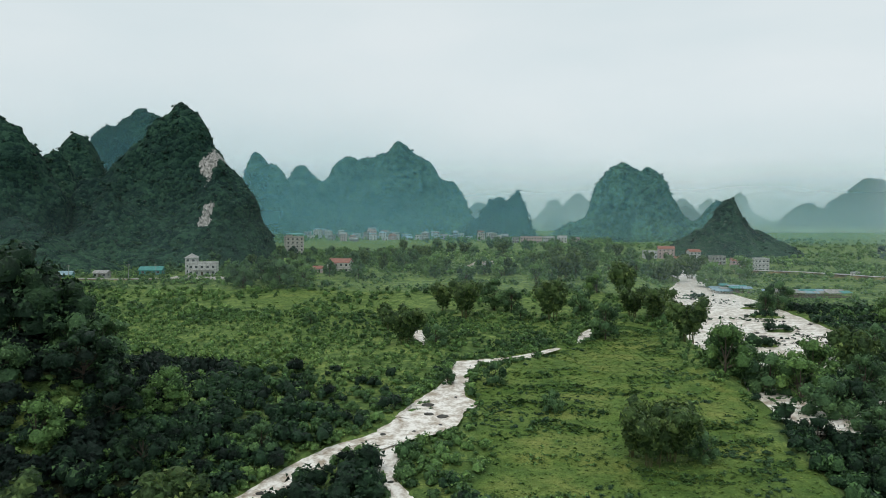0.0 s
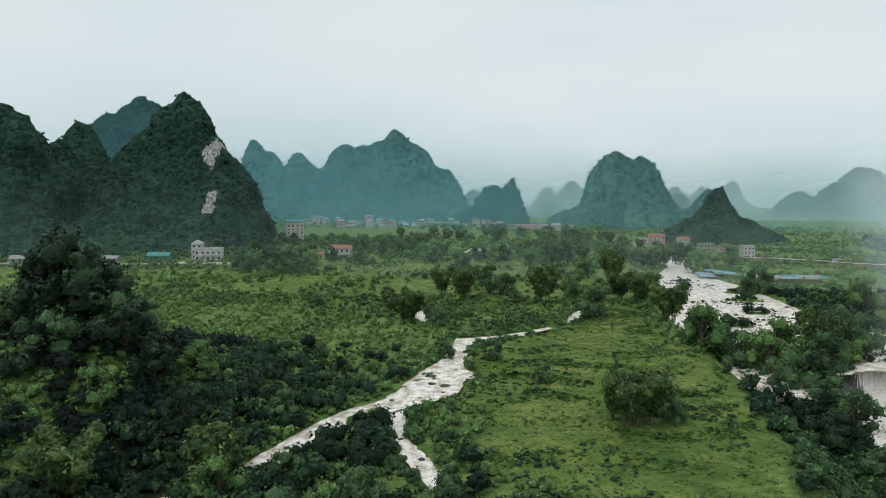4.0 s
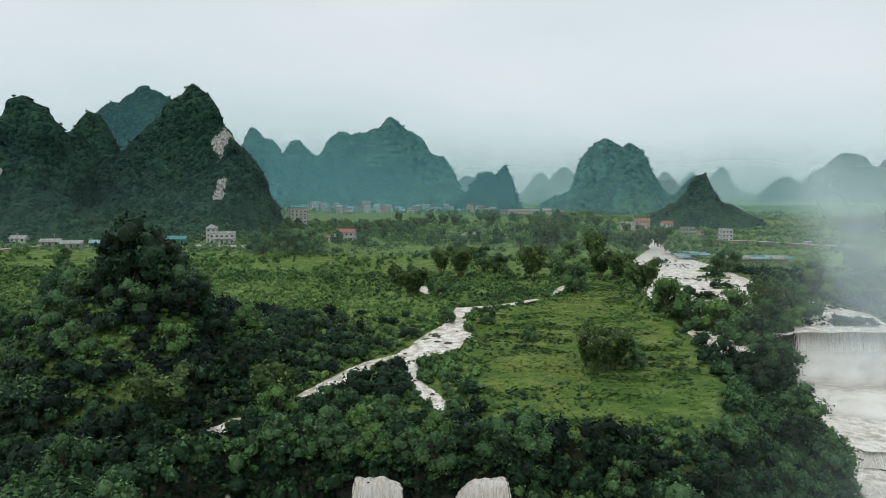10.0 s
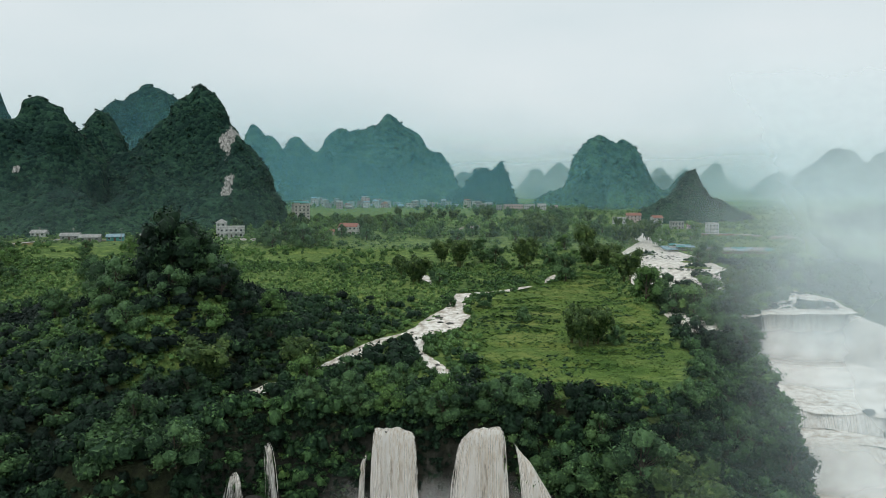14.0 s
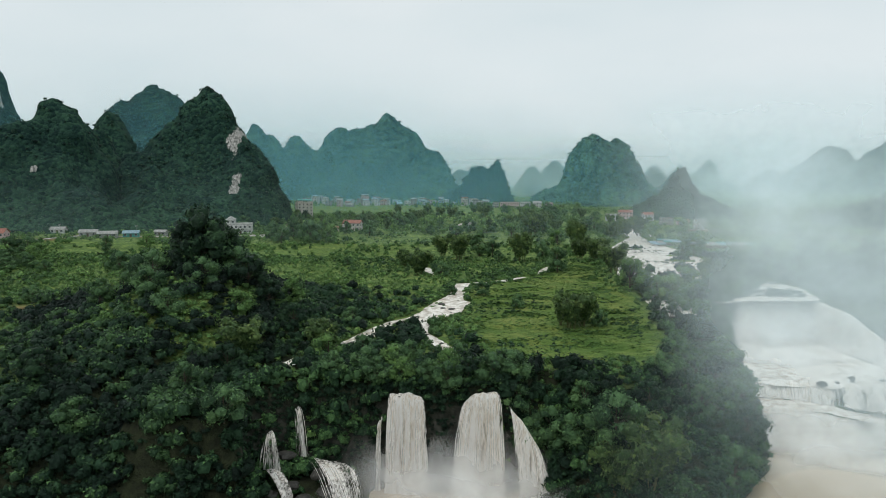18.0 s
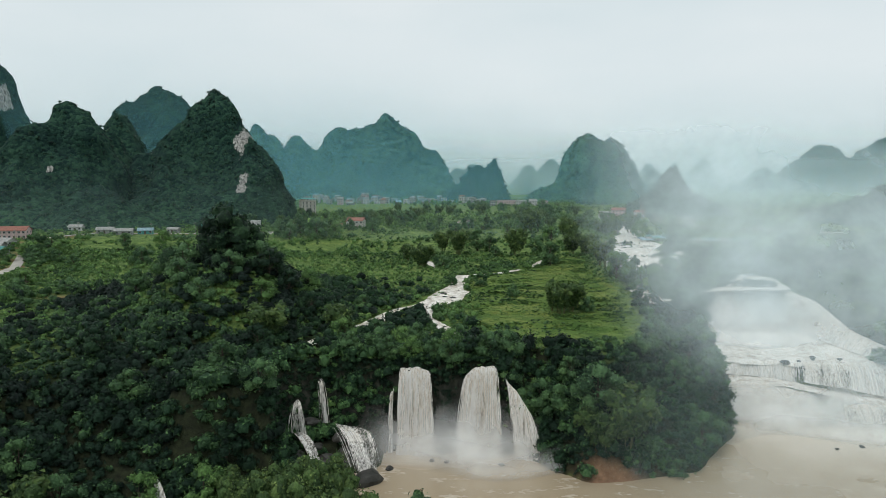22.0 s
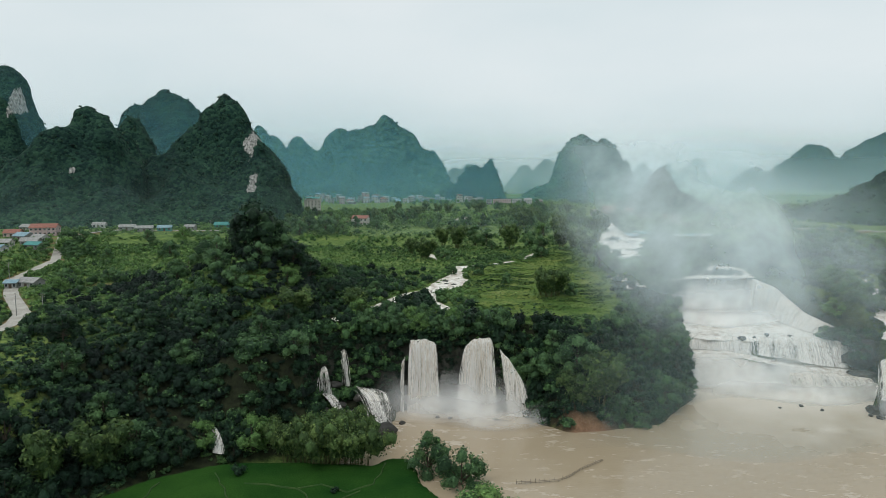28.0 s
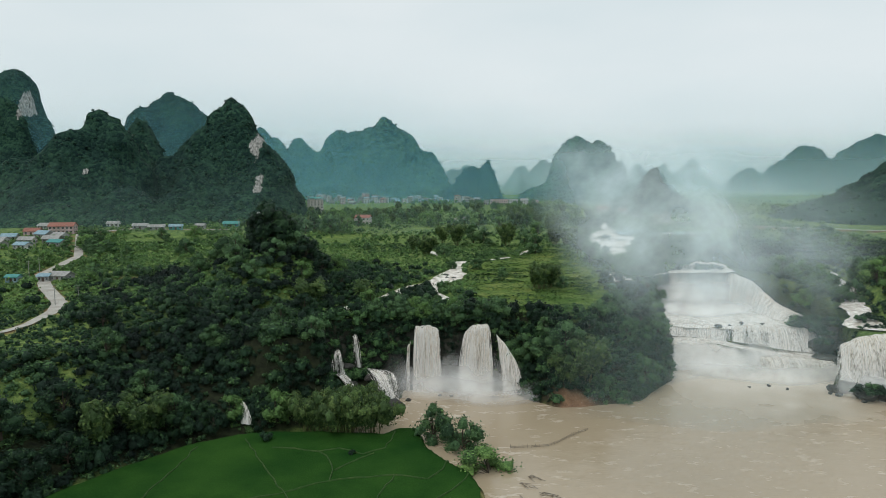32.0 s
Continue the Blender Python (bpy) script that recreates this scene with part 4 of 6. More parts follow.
cover("bank_bushes", (-40, 70, 20, 190), 0.9, lambda x, y, z, f, s, r: 0.6 * ((wet(x, y) > 0.5) & (wet(x, y) < 3.4)) * ease(0.75 + 1.5 * fbm(x, y, 9, 2, 80)), (0.6, 1.8), M_LEAF, BUSH, 80, "bushes crowding the banks of the stream", (0.4, 0.35), 0.25)
cover("terrace_grass", (0, 96, 4, 200), 0.62, edge_chance, (0.3, 0.85), M_LEAF, TUFT, 77, "tall grass along the terrace edges", (0.35, 0.3), 0.2, 0.7)
cover("river_bushes", (80, 156, 96, 330), 1.7, lambda x, y, z, f, s, r: 0.9 * (side(x, y, RIVER) < -0.5) * ease((fbm(x * 0.6, y * 1.3, 13, 3, 95) - 0.24 + 0.22 * ease((132 - y) / 10)) / 0.06), (0.5, 1.4), M_LEAF_DARK, COARSE, 84, "drowned bushes and rocks in the flooded river", (0.5, 0.4), 0.5)
cover("shore_bushes", (30, 106, -34, 60), 0.9, lambda x, y, z, f, s, r: 0.6 * (side(x, y, BASIN) > 0.2) * (side(x, y, BASIN) < 9) * (z > POOL_Z + 0.2) * (s < 0.4), (0.6, 1.7), M_LEAF_DARK, COARSE, 85, "green bushes along the shore of the headland", (0.45, 0.4), 0.3)
cover("field_shrubs", (0, 96, 4, 200), 1.7, lambda x, y, z, f, s, r: 0.55 * (f > 0.3) * (wet(x, y) > 1) * ease((fbm(x, y, 13, 3, 62) - 0.16) / 0.2), (0.4, 1.3), M_LEAF_MID, BUSH, 87, "low shrubs and weeds spreading over the terraces", (0.4, 0.35), 0.15, 0.8)
cover("meadow_grass", (0, 96, 4, 200), 0.95, lambda x, y, z, f, s, r: 0.8 * f, (0.25, 0.55), M_GRASS, TUFT, 78, "bright meadow grass on the terraces", (0.45, 0.35), 0.1, 0.45)
cover("far_meadow_grass", (-120, 120, 120, 340), 2.4, lambda x, y, z, f, s, r: 0.8 * (f > 0.2), (0.4, 0.9), M_GRASS, TUFT, 79, "green grass on the farther fields", (0.4, 0.35), 0.1, 0.45)
cover("river_bank_scrub", (100, 330, -60, 260), 3.0, lambda x, y, z, f, s, r: 0.9 * (wet(x, y) > 0.8) * (side(x, y, BASIN) > 1) * (s < 0.3) * ((x > 176) | (y > 12)), (1.6, 3.2), M_LEAF_DARK, COARSE, 74, "dense green bushes on the far river bank", (0.45, 0.25), 0.25)
cover("west_scrub", (-420, -180, -120, 200), 3.9, lambda x, y, z, f, s, r: 0.8 * (s < 0.3), (1.4, 2.8), M_LEAF, COARSE, 75, "green scrub on the slope beside the road", (0.45, 0.25), 0.25)

# ---- mountains ----
def massif(x, y, peaks, base, seed):
    """Height of a karst massif: peaks are rows of x, y, top, half width across, half depth, shape (1.4 cone, 3 dome)."""
    wx, wy = x + 9 * fbm(x, y, 55, 3, seed + 1), y + 9 * fbm(x, y, 55, 3, seed + 2)
    total = 0 * x
    for px, py, top, rx, ry, shape in peaks:
        r = np.hypot((wx - px) / rx, (wy - py) / ry)
        total = total + ((top - base + 6) * np.exp(-(1.5 * r) ** shape)) ** 5
    z = base - 6 + total**0.2
    tall = np.clip((z - base) / 45, 0, 1)
    z = z - 13 * tall * np.clip(1 - (z - base) / 105, 0, 1) * ease((np.abs(fbm(x, y, 62, 3, seed + 11)) - 0.05) / 0.3)
    gully = 0.45 - np.abs(fbm(x, y, 75, 2, seed + 7)) * 1.6
    return z + tall * (9.0 * gully + 8.5 * (0.5 - np.abs(fbm(x, y, 30, 3, seed + 3)) * 1.5) + 2.5 * fbm(x, y, 13, 2, seed + 5))


def mountain(name, peaks, step, label, material=None, seed=0, rocks=(), canopy=0, clump=(3, 5), base=10.0):
    x0, x1 = min(p[0] - 1.5 * p[3] for p in peaks), max(p[0] + 1.5 * p[3] for p in peaks)
    y0, y1 = min(p[1] - 1.5 * p[4] for p in peaks), max(p[1] + 1.2 * p[4] for p in peaks)
    height = lambda x, y: massif(x, y, peaks, base, seed)

    def masks(x, y):
        h = height(x, y)
        rock = 0 * x
        for cx, cy, cz, w, hh in rocks:
            rock = np.maximum(rock, 1.6 - np.hypot((x - cx) / w, (h - cz) / hh) * 1.3 + 0.9 * fbm(x, h, 12, 3, seed + 6))
        scrub = ease((0.42 - (h - base) / 120 + 0.5 * fbm(x, h, 40, 3, seed + 12)) / 0.3) * 0.8
        return {"rock": np.clip(rock * (y < np.max([p[1] for p in peaks])), 0, 1) if rocks else rock, "scrub": scrub}

    xs, ys = np.arange(x0, x1 + step, step), np.arange(y0, y1 + step, step)
    ob = grid_mesh(name, xs, ys, height, material or M_MOUNT, keep=lambda x, y, h: h > land(x, y)[0] - 6, attributes=masks)
    # bulging towers and the domes of single crowns, raised along the slope's own normal
    co = np.empty(len(ob.data.vertices) * 3, np.float32)
    ob.data.vertices.foreach_get("co", co)
    co = co.reshape(-1, 3).astype(float)
    x, y, z = co.T
    gx, gy = (height(x + 2, y) - height(x - 2, y)) / 4, (height(x, y + 2) - height(x, y - 2)) / 4
    size = np.sqrt(1 + gx * gx + gy * gy)
    tall = np.clip((z - base) / 25, 0, 1) * (1 - 0.8 * np.clip(masks(x, y)["rock"] * 2, 0, 1))
    big = max(24.0, 9 * step)
    out = 0.22 * big * (np.abs(vnoise3(x, y, z * 0.8, big, seed + 21)) - 0.3) + 0.10 * big * (np.abs(vnoise3(x, y, z, big * 0.45, seed + 22)) - 0.3)
    wide = max(3.4, 2.1 * step)
    out = tall * (out - 0.42 * wide * (crowns3(x, y, z, wide, seed + 23) - 0.5))
    co += np.stack([-gx / size, -gy / size, 1 / size], -1) * out[:, None]
    ob.data.vertices.foreach_set("co", co.astype(np.float32).ravel())
    ob.data.update()
    tagged(ob, label, "mountain", "karst mountains")
    if canopy:
        g = np.random.default_rng(seed + 500)
        pick = g.choice(len(co), min(canopy // 2, len(co)), replace=False)
        x, y, z = (co[pick] + g.normal(size=(len(pick), 3)) * step * 0.3).T
        ok = (z > land(x, y)[0] + 1) & (masks(x, y)["rock"] < 0.3) & (g.uniform(size=len(x)) < 0.3 + 0.3 * size[pick])
        x, y, z = x[ok], y[ok], z[ok]
        s = clump[0] + (clump[1] - clump[0]) * g.uniform(0, 1, len(x)) ** 1.6
        t = np.clip(0.55 + 0.6 * fbm(x, z, 45, 4, seed + 8) + 0.2 * g.normal(size=len(x)), 0, 1)
        scatter("mountain_forest", COARSE, x, y, z - 0.35 * s, s, t, M_LEAF_MOUNT, seed + 9, "dense forest clinging to a karst mountain", "forest", 0.9)
    return ob


mountain("mountain", [(-231.1, 446, 138.0, 68.1, 60, 2.0), (-208.0, 438, 87.2, 68, 60, 2.5), (-259.2, 430, 95.9, 64.6, 60, 1.9), (-295.2, 395, 55, 96.0, 80, 1.6), (-227, 400, 48, 90, 70, 1.6), (-195.7, 425, 69.8, 60.9, 60, 2.1), (-284, 420, 80, 50, 55, 1.8), (-250, 380, 60, 60, 50, 1.7), (-303, 350, 62, 50, 45, 1.8)], 1.5,
         "steep forested karst peak with pale cliff scars", seed=1, rocks=[(-201, 420, 88, 7.5, 16), (-190, 400, 47, 6.5, 10)], canopy=5700, clump=(1.6, 3.0))
mountain("mountain", [(-334.8, 375, 120, 35.9, 60, 1.9), (-318, 375, 104.1, 48.5, 60, 2.0), (-347.7, 350, 96.8, 72.8, 70, 1.5), (-288, 330, 46, 100, 70, 1.6), (-409.8, 400, 84, 110, 90, 1.6)], 1.7,
         "forested karst peak with small pale scars", seed=2, rocks=[(-324, 323, 63, 1.5, 2.5)], canopy=5700, clump=(1.6, 3.0))
mountain("mountain", [(-362.0, 516, 127.2, 63.2, 60, 1.8), (-350.7, 500, 79.7, 117.2, 60, 1.5), (-330, 440, 96, 45, 50, 1.9)], 2.2, "forested karst peak behind a larger one", seed=3, canopy=1425, clump=(3, 5))
mountain("mountain", [(-435, 757, 178.3, 109.5, 90, 2.1), (-486.4, 760, 155.1, 79.4, 90, 1.8), (-388, 750, 150.1, 88.4, 80, 1.5)], 3.0, "high forested karst ridge, blue with distance", seed=4, canopy=2850, clump=(3, 5))
mountain("mountain", [(-572.1, 610, 190.6, 80.4, 90, 2.4), (-653.1, 600, 180.0, 124.8, 100, 1.8), (-548.6, 560, 80, 124, 100, 1.5)], 2.6, "tall karst peak with a pale cliff band", seed=5, rocks=[(-545, 600, 150, 9, 20)], canopy=3800, clump=(2.4, 4))
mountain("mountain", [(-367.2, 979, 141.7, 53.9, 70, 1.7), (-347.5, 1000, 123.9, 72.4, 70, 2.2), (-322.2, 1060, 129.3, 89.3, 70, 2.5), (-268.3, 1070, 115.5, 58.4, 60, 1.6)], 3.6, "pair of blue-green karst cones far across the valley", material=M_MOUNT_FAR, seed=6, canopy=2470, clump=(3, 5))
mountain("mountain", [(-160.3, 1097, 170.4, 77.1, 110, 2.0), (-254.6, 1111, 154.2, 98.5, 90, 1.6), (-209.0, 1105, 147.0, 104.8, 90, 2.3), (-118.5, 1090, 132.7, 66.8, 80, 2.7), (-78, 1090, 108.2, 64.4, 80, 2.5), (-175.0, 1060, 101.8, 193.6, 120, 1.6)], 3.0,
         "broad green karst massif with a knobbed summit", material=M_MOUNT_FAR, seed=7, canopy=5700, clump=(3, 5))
mountain("mountain", [(37, 947, 81.1, 35.9, 60, 2.3), (6.1, 950, 74.8, 64.2, 50, 2.1)], 3.4, "small rounded karst hill beyond the village", seed=8, canopy=950, clump=(3.5, 6))
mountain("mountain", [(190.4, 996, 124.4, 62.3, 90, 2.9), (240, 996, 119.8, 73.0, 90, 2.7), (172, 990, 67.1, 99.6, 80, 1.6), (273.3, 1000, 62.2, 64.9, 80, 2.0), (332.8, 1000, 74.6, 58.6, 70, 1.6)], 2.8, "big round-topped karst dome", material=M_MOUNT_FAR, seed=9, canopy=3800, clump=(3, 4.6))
mountain("mountain", [(242, 663, 66, 42, 50, 2.1), (272, 668, 40, 55, 50, 2.0), (222, 660, 40, 50, 45, 1.9), (247, 650, 42, 68, 50, 1.7)], 1.9, "small pointed karst hill by the river", seed=10, canopy=1710, clump=(2.2, 3.6))
mountain("mountain", [(640, 600, 165, 190, 170, 1.7), (760, 560, 190, 170, 160, 1.6), (520, 560, 60, 130, 110, 1.4)], 5.0, "wooded mountain flank above the river bank", seed=11, canopy=3420, clump=(4, 6.5))
mountain("mountain", [(1050, 1998, 150, 190, 180, 1.8), (1260, 1950, 190, 240, 180, 1.6), (900, 2000, 90, 120, 120, 1.5)], 12.0, "misty karst ridge closing the valley", seed=12)
mountain("mountain", [(133, 1500, 60, 46, 60, 1.8)], 6.0, "small far karst knoll", seed=13)
mountain("mountain", [(-8, 1900, 104, 70, 80, 1.7), (-60, 1900, 90, 70, 80, 1.7), (256, 2200, 122, 110, 100, 2.4), (170, 2150, 100, 80, 90, 1.8)], 11.0, "pale karst towers fading into cloud", seed=14)
mountain("mountain", [(420, 1700, 100, 50, 70, 1.7), (560, 2100, 100, 110, 90, 1.6), (700, 2300, 110, 120, 90, 1.6), (860, 2500, 130, 130, 90, 1.6)], 11.0, "row of pale blue karst cones far off", seed=15)
mountain("mountain", [(-900, 900, 220, 200, 160, 1.6), (-1150, 700, 240, 220, 180, 1.6)], 14.0, "forested ridge at the valley's edge", seed=16)

# ---- haze hanging in the valley ----
def veil(name, x0, x1, y, z0, z1, full, material, label, bend=0.0, n=40, m=14, lean=0.0):
    """One curved sheet of haze, upright or leaning back; it thins out towards its rims."""
    s, t = np.meshgrid(np.linspace(0, 1, n), np.linspace(0, 1, m))
    x = x0 + (x1 - x0) * s
    verts = np.stack([x, y - bend * (2 * s - 1) ** 2 + 6 * np.sin(9 * s) + lean * (z1 - z0) * t, z0 + (z1 - z0) * t], -1).reshape(-1, 3)
    i = (np.arange(m - 1)[:, None] * n + np.arange(n - 1)[None]).ravel()
    thick = full(s, t)
    faces = np.stack([i, i + 1, i + n + 1, i + n], -1)
    faces = faces[thick.ravel()[faces].max(1) > 0.003]
    return tagged(link(name, verts, faces, material, smooth=True, attributes={"thick": thick.ravel()}), label, "haze", kind="stuff")


# tinted see-through sheets, added to stand in for the paling of distant air
rim = lambda s, t: ease(t / 0.1) * ease((1 - t) / 0.9) * ease(s / 0.2) * ease((1 - s) / 0.2)
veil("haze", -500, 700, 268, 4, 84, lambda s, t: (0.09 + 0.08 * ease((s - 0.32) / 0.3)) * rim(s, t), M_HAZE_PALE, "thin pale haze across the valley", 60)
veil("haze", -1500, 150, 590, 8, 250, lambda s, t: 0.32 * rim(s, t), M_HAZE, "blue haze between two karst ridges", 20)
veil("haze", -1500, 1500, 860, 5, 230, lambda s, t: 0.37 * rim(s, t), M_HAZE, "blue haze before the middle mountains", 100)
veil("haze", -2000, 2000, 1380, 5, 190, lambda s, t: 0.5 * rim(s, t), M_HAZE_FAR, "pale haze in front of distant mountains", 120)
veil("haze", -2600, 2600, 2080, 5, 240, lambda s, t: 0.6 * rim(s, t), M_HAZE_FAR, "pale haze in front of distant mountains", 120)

# ---- spray ----
def plume(cx, cy, wx, z0, z1, amount, material, label):
    def full(s, t):
        return amount * np.clip(1 - np.abs(2 * s - 1) ** 2.2, 0, 1) * ease((t - 0.06) / 0.3) * ease((1 - t) / 0.6)
    return veil("spray_mist", cx - wx, cx + wx, cy, z0, z1, full, material, label, 10, lean=0.6)


def cloud(y, x0, x1, x2, z0, z1, amount, low=0.0, thin=0.0):
    """Spray drifting up from the great falls: thin over the headland, thick over the river."""
    def full(s, t):
        x, z = x0 + (x2 - x0) * s, z0 + (z1 - z0) * t
        over = np.maximum(ease((x - x0) / (x1 - x0)) ** 1.6 * ease((x2 - x) / (0.6 * (x2 - x1))), thin * ease((x - x0) / 30))
        floor = np.where((x < 104) | (low > 0), ease((z - low) / 18), ease((z - z0) / 10))
        return amount * over * floor * ease((z1 - z + 10 * np.sin(x / 17.0)) / 46)
    return veil("spray_mist", x0, x2, y, z0, z1, full, M_SPRAY, "drifting white spray above the great falls", 6, 70, 40, 0.7)


cloud(84, 106, 134, 240, -6, 80, 0.42)


veil("spray_mist", 34, 150, -34, -26, 30, lambda s, t: 0.17 * ease(t / 0.1) * ease((1 - t) / 0.6) * ease(s / 0.35) * ease((1 - s) / 0.2), M_HAZE_PALE, "thin spray drifting past the wooded headland", 6)


def wisp(x0, x1, y, z0, z1, amount, lean):
    """A billow of spray that the wind carries out over the pool; it leans over and frays at its rims."""
    def full(s, t):
        mid = 0.42 + lean * (t - 0.5)
        r = np.hypot((s - mid) / 0.46, (t - 0.5) / 0.5) + 0.34 * fbm(s * 60, t * 34, 14, 4, int(x0 + 90))
        return amount * ease((1.0 - r) / 0.75) * ease(s / 0.2) * ease((1 - s) / 0.2) * ease(t / 0.2) * ease((1 - t) / 0.2)
    return veil("spray_mist", x0, x1, y, z0, z1, full, M_WISP, "white billow of spray drifting over the pool", 3, 70, 40, 0.8)


wisp(27, 96, -122, 22, 68, 0.70, -0.2)
wisp(34, 150, -84, 4, 64, 0.27, 0.2)
plume(130, 100, 36, -12, 5, 0.95, M_FOOT, "white spray boiling below the upper fall")
plume(122, 72, 34, -12, -1, 0.75, M_FOOT, "white spray boiling below the upper fall")
plume(112, 22, 36, -26, -8, 0.95, M_FOOT, "white spray at the foot of the great falls")
plume(134, 13, 46, -26, -15, 0.75, M_FOOT, "white spray at the foot of the great falls")
plume(164, -7, 22, -26, -13, 0.85, M_FOOT, "white spray at the foot of the great falls")
for cx, cy, wx, z0, z1, a in ((13, -6.8, 28, -25, -8, 0.6), (15, -10, 34, -25, -13, 0.55), (20, -15, 42, -25, -17, 0.4)):
    plume(cx, cy, wx, z0, z1, a, M_FOOT, "white spray boiling at the foot of the falls")

# ---- trees ----
def crown_mesh(name, seed, count, size, shape, leaf):
    """Leaves over rough inner lobes; shape: rows of x, y, z, radius in a tree of height 1."""
    g = np.random.default_rng(seed)
    shape = np.array(shape, float)
    w = shape[:, 3] ** 2
    pick = g.choice(len(shape), count, p=w / w.sum())
    d = g.normal(size=(count, 3))
    d[:, 2] += 0.25
    d /= np.linalg.norm(d, axis=1, keepdims=True)
    bumps = 1 + 0.22 * np.sin(d[:, 0] * 7 + pick) * np.sin(d[:, 1] * 6 + 2 * pick) + 0.15 * np.sin(d[:, 2] * 9 + pick)
    p = shape[pick, :3] + d * (shape[pick, 3] * bumps * g.uniform(0.72, 1.22, count))[:, None]
    tips = blades(p, d, size, g, 0.45)
    tint = np.clip(0.50 + 0.16 * np.sin(pick * 2.3) + 0.1 * g.normal(size=count), 0, 1)
    verts, faces, tints, base = [tips], [np.arange(count * 3).reshape(-1, 3)], [np.repeat(tint, 3)], count * 3
    for k, row in enumerate(shape):
        bv, bf = lump(row[:3], row[3] * 0.84, g, 0.35)
        verts.append(bv)
        faces.append(bf + base)
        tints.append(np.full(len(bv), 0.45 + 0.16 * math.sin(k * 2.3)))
        base += len(bv)
    return link(name, np.concatenate(verts), np.concatenate(faces), leaf, attributes={"tint": np.concatenate(tints)}, smooth=True)


def tree_shape(seed, wide, low, n):
    g = np.random.default_rng(seed)
    out = []
    for i in range(n):
        z = low + (0.86 - low) * (i + 0.5) / n
        reach = wide * (0.35 + 0.65 * math.sin(math.pi * min(1, (z - low + 0.12) / (1.02 - low))))
        a = g.uniform(0, 6.28)
        out.append((math.cos(a) * reach * 0.85, math.sin(a) * reach * 0.85, z + g.uniform(-0.04, 0.04), reach * g.uniform(0.34, 0.56)))
    out.append((0, 0, 0.84, wide * 0.42))
    return out


def build_tree(seed, wide, low, n, count, size, leaf, label):
    top = empty("tree", pose(0, 0, 0), label, "tree", "valley trees")
    shape = tree_shape(seed, wide, low, n)
    bm = bmesh.new()
    bend = random.Random(seed)
    mid = (bend.uniform(-0.02, 0.02), bend.uniform(-0.02, 0.02), low + 0.12)
    tube(bm, (0, 0, -0.06), mid, 0.028, 0.019, 7)
    tube(bm, mid, (shape[-1][0], shape[-1][1], 0.86), 0.018, 0.006, 6)
    for s in shape[:-1]:
        tube(bm, (mid[0], mid[1], mid[2] - 0.04 + 0.3 * max(0, s[2] - mid[2] - 0.1)), s[:3], 0.010, 0.003, 5)
    part("trunk", bm, M_BARK, top)
    crown_mesh("crown", seed, count, size, shape, leaf).parent = top
    return top


def build_bamboo(seed, culms, spread, count, label):
    """Bamboo: arching culms and drooping plumes, height 1."""
    top = empty("bamboo_clump", pose(0, 0, 0), label, "bamboo", "bamboo clumps")
    g = random.Random(seed)
    blobs = []
    for i in range(culms):
        a, r = g.uniform(0, 6.28), spread * g.uniform(0.05, 0.28)
        h, lean = g.uniform(0.7, 1.0), spread * g.uniform(0.35, 0.95)
        c, s = math.cos(a), math.sin(a)
        pts = [(c * (r + lean * t * t), s * (r + lean * t * t), h * (t - 0.16 * t ** 4) - (0.05 if t == 0 else 0)) for t in (0, 0.35, 0.65, 0.85, 1.0)]
        bm = bmesh.new()
        for k in range(4):
            tube(bm, pts[k], pts[k + 1], 0.009 - 0.002 * k, 0.007 - 0.002 * k, 5)
        part("culm", bm, M_CULM, top)
        for t in (0.38, 0.55, 0.72, 0.88, 1.0) if count < 4000 else (0.56, 0.70, 0.82, 0.92, 1.0):
            x = c * (r + lean * t * t) + g.uniform(-0.03, 0.03)
            y = s * (r + lean * t * t) + g.uniform(-0.03, 0.03)
            blobs.append((x, y, h * (t - 0.16 * t ** 4) - 0.02, 0.10 + 0.05 * (1 - abs(t - 0.7) * 1.5)))
    crown_mesh("foliage", seed, count, 0.044 if count < 4000 else 0.030, blobs, M_BAMBOO).parent = top
    return top


TREES = [build_tree(11, 0.42, 0.17, 15, 1500, 0.040, M_LEAF_SHADED, "dark green broadleaf tree with a rounded crown"),
         build_tree(12, 0.34, 0.15, 15, 1500, 0.038, M_LEAF_MID, "tall dark green broadleaf tree with a narrow crown"),
         build_tree(13, 0.50, 0.13, 15, 1500, 0.042, M_LEAF_MID, "spreading green broadleaf tree with an uneven crown"),
         build_tree(14, 0.46, 0.08, 15, 1500, 0.042, M_LEAF, "low bushy green tree with leaves down to the ground")]
BAMBOO = [build_bamboo(21, 9, 0.42, 1900, "feathery bamboo clump with arching culms"),
          build_bamboo(22, 8, 0.30, 1700, "tall upright bamboo clump"),
          build_bamboo(23, 14, 0.62, 4200, "wide drooping bamboo grove")]
# the prototypes stand at the valley's far edge; everything else is a copy of them
for k, proto in enumerate(TREES + BAMBOO):
    proto.matrix_world = pose(-150 + 14 * k, 470 + 5 * (k % 3), ground_z(-150 + 14 * k, 470 + 5 * (k % 3)) - 0.3) @ Matrix.Diagonal((10, 10, 10, 1))


def copy_at(proto, x, y, h, turn, wide=1.0, label="", z=None):
    m = pose(x, y, (ground_z(x, y) if z is None else z) - 0.25, 0, 0, turn)
    ob = copy_thing(proto, m)
    h = h * 1.22 if proto in BAMBOO else h
    ob.matrix_basis = m @ Matrix.Diagonal((h * wide, h * wide, h, 1))
    if label:
        ob["label"] = label
    return ob


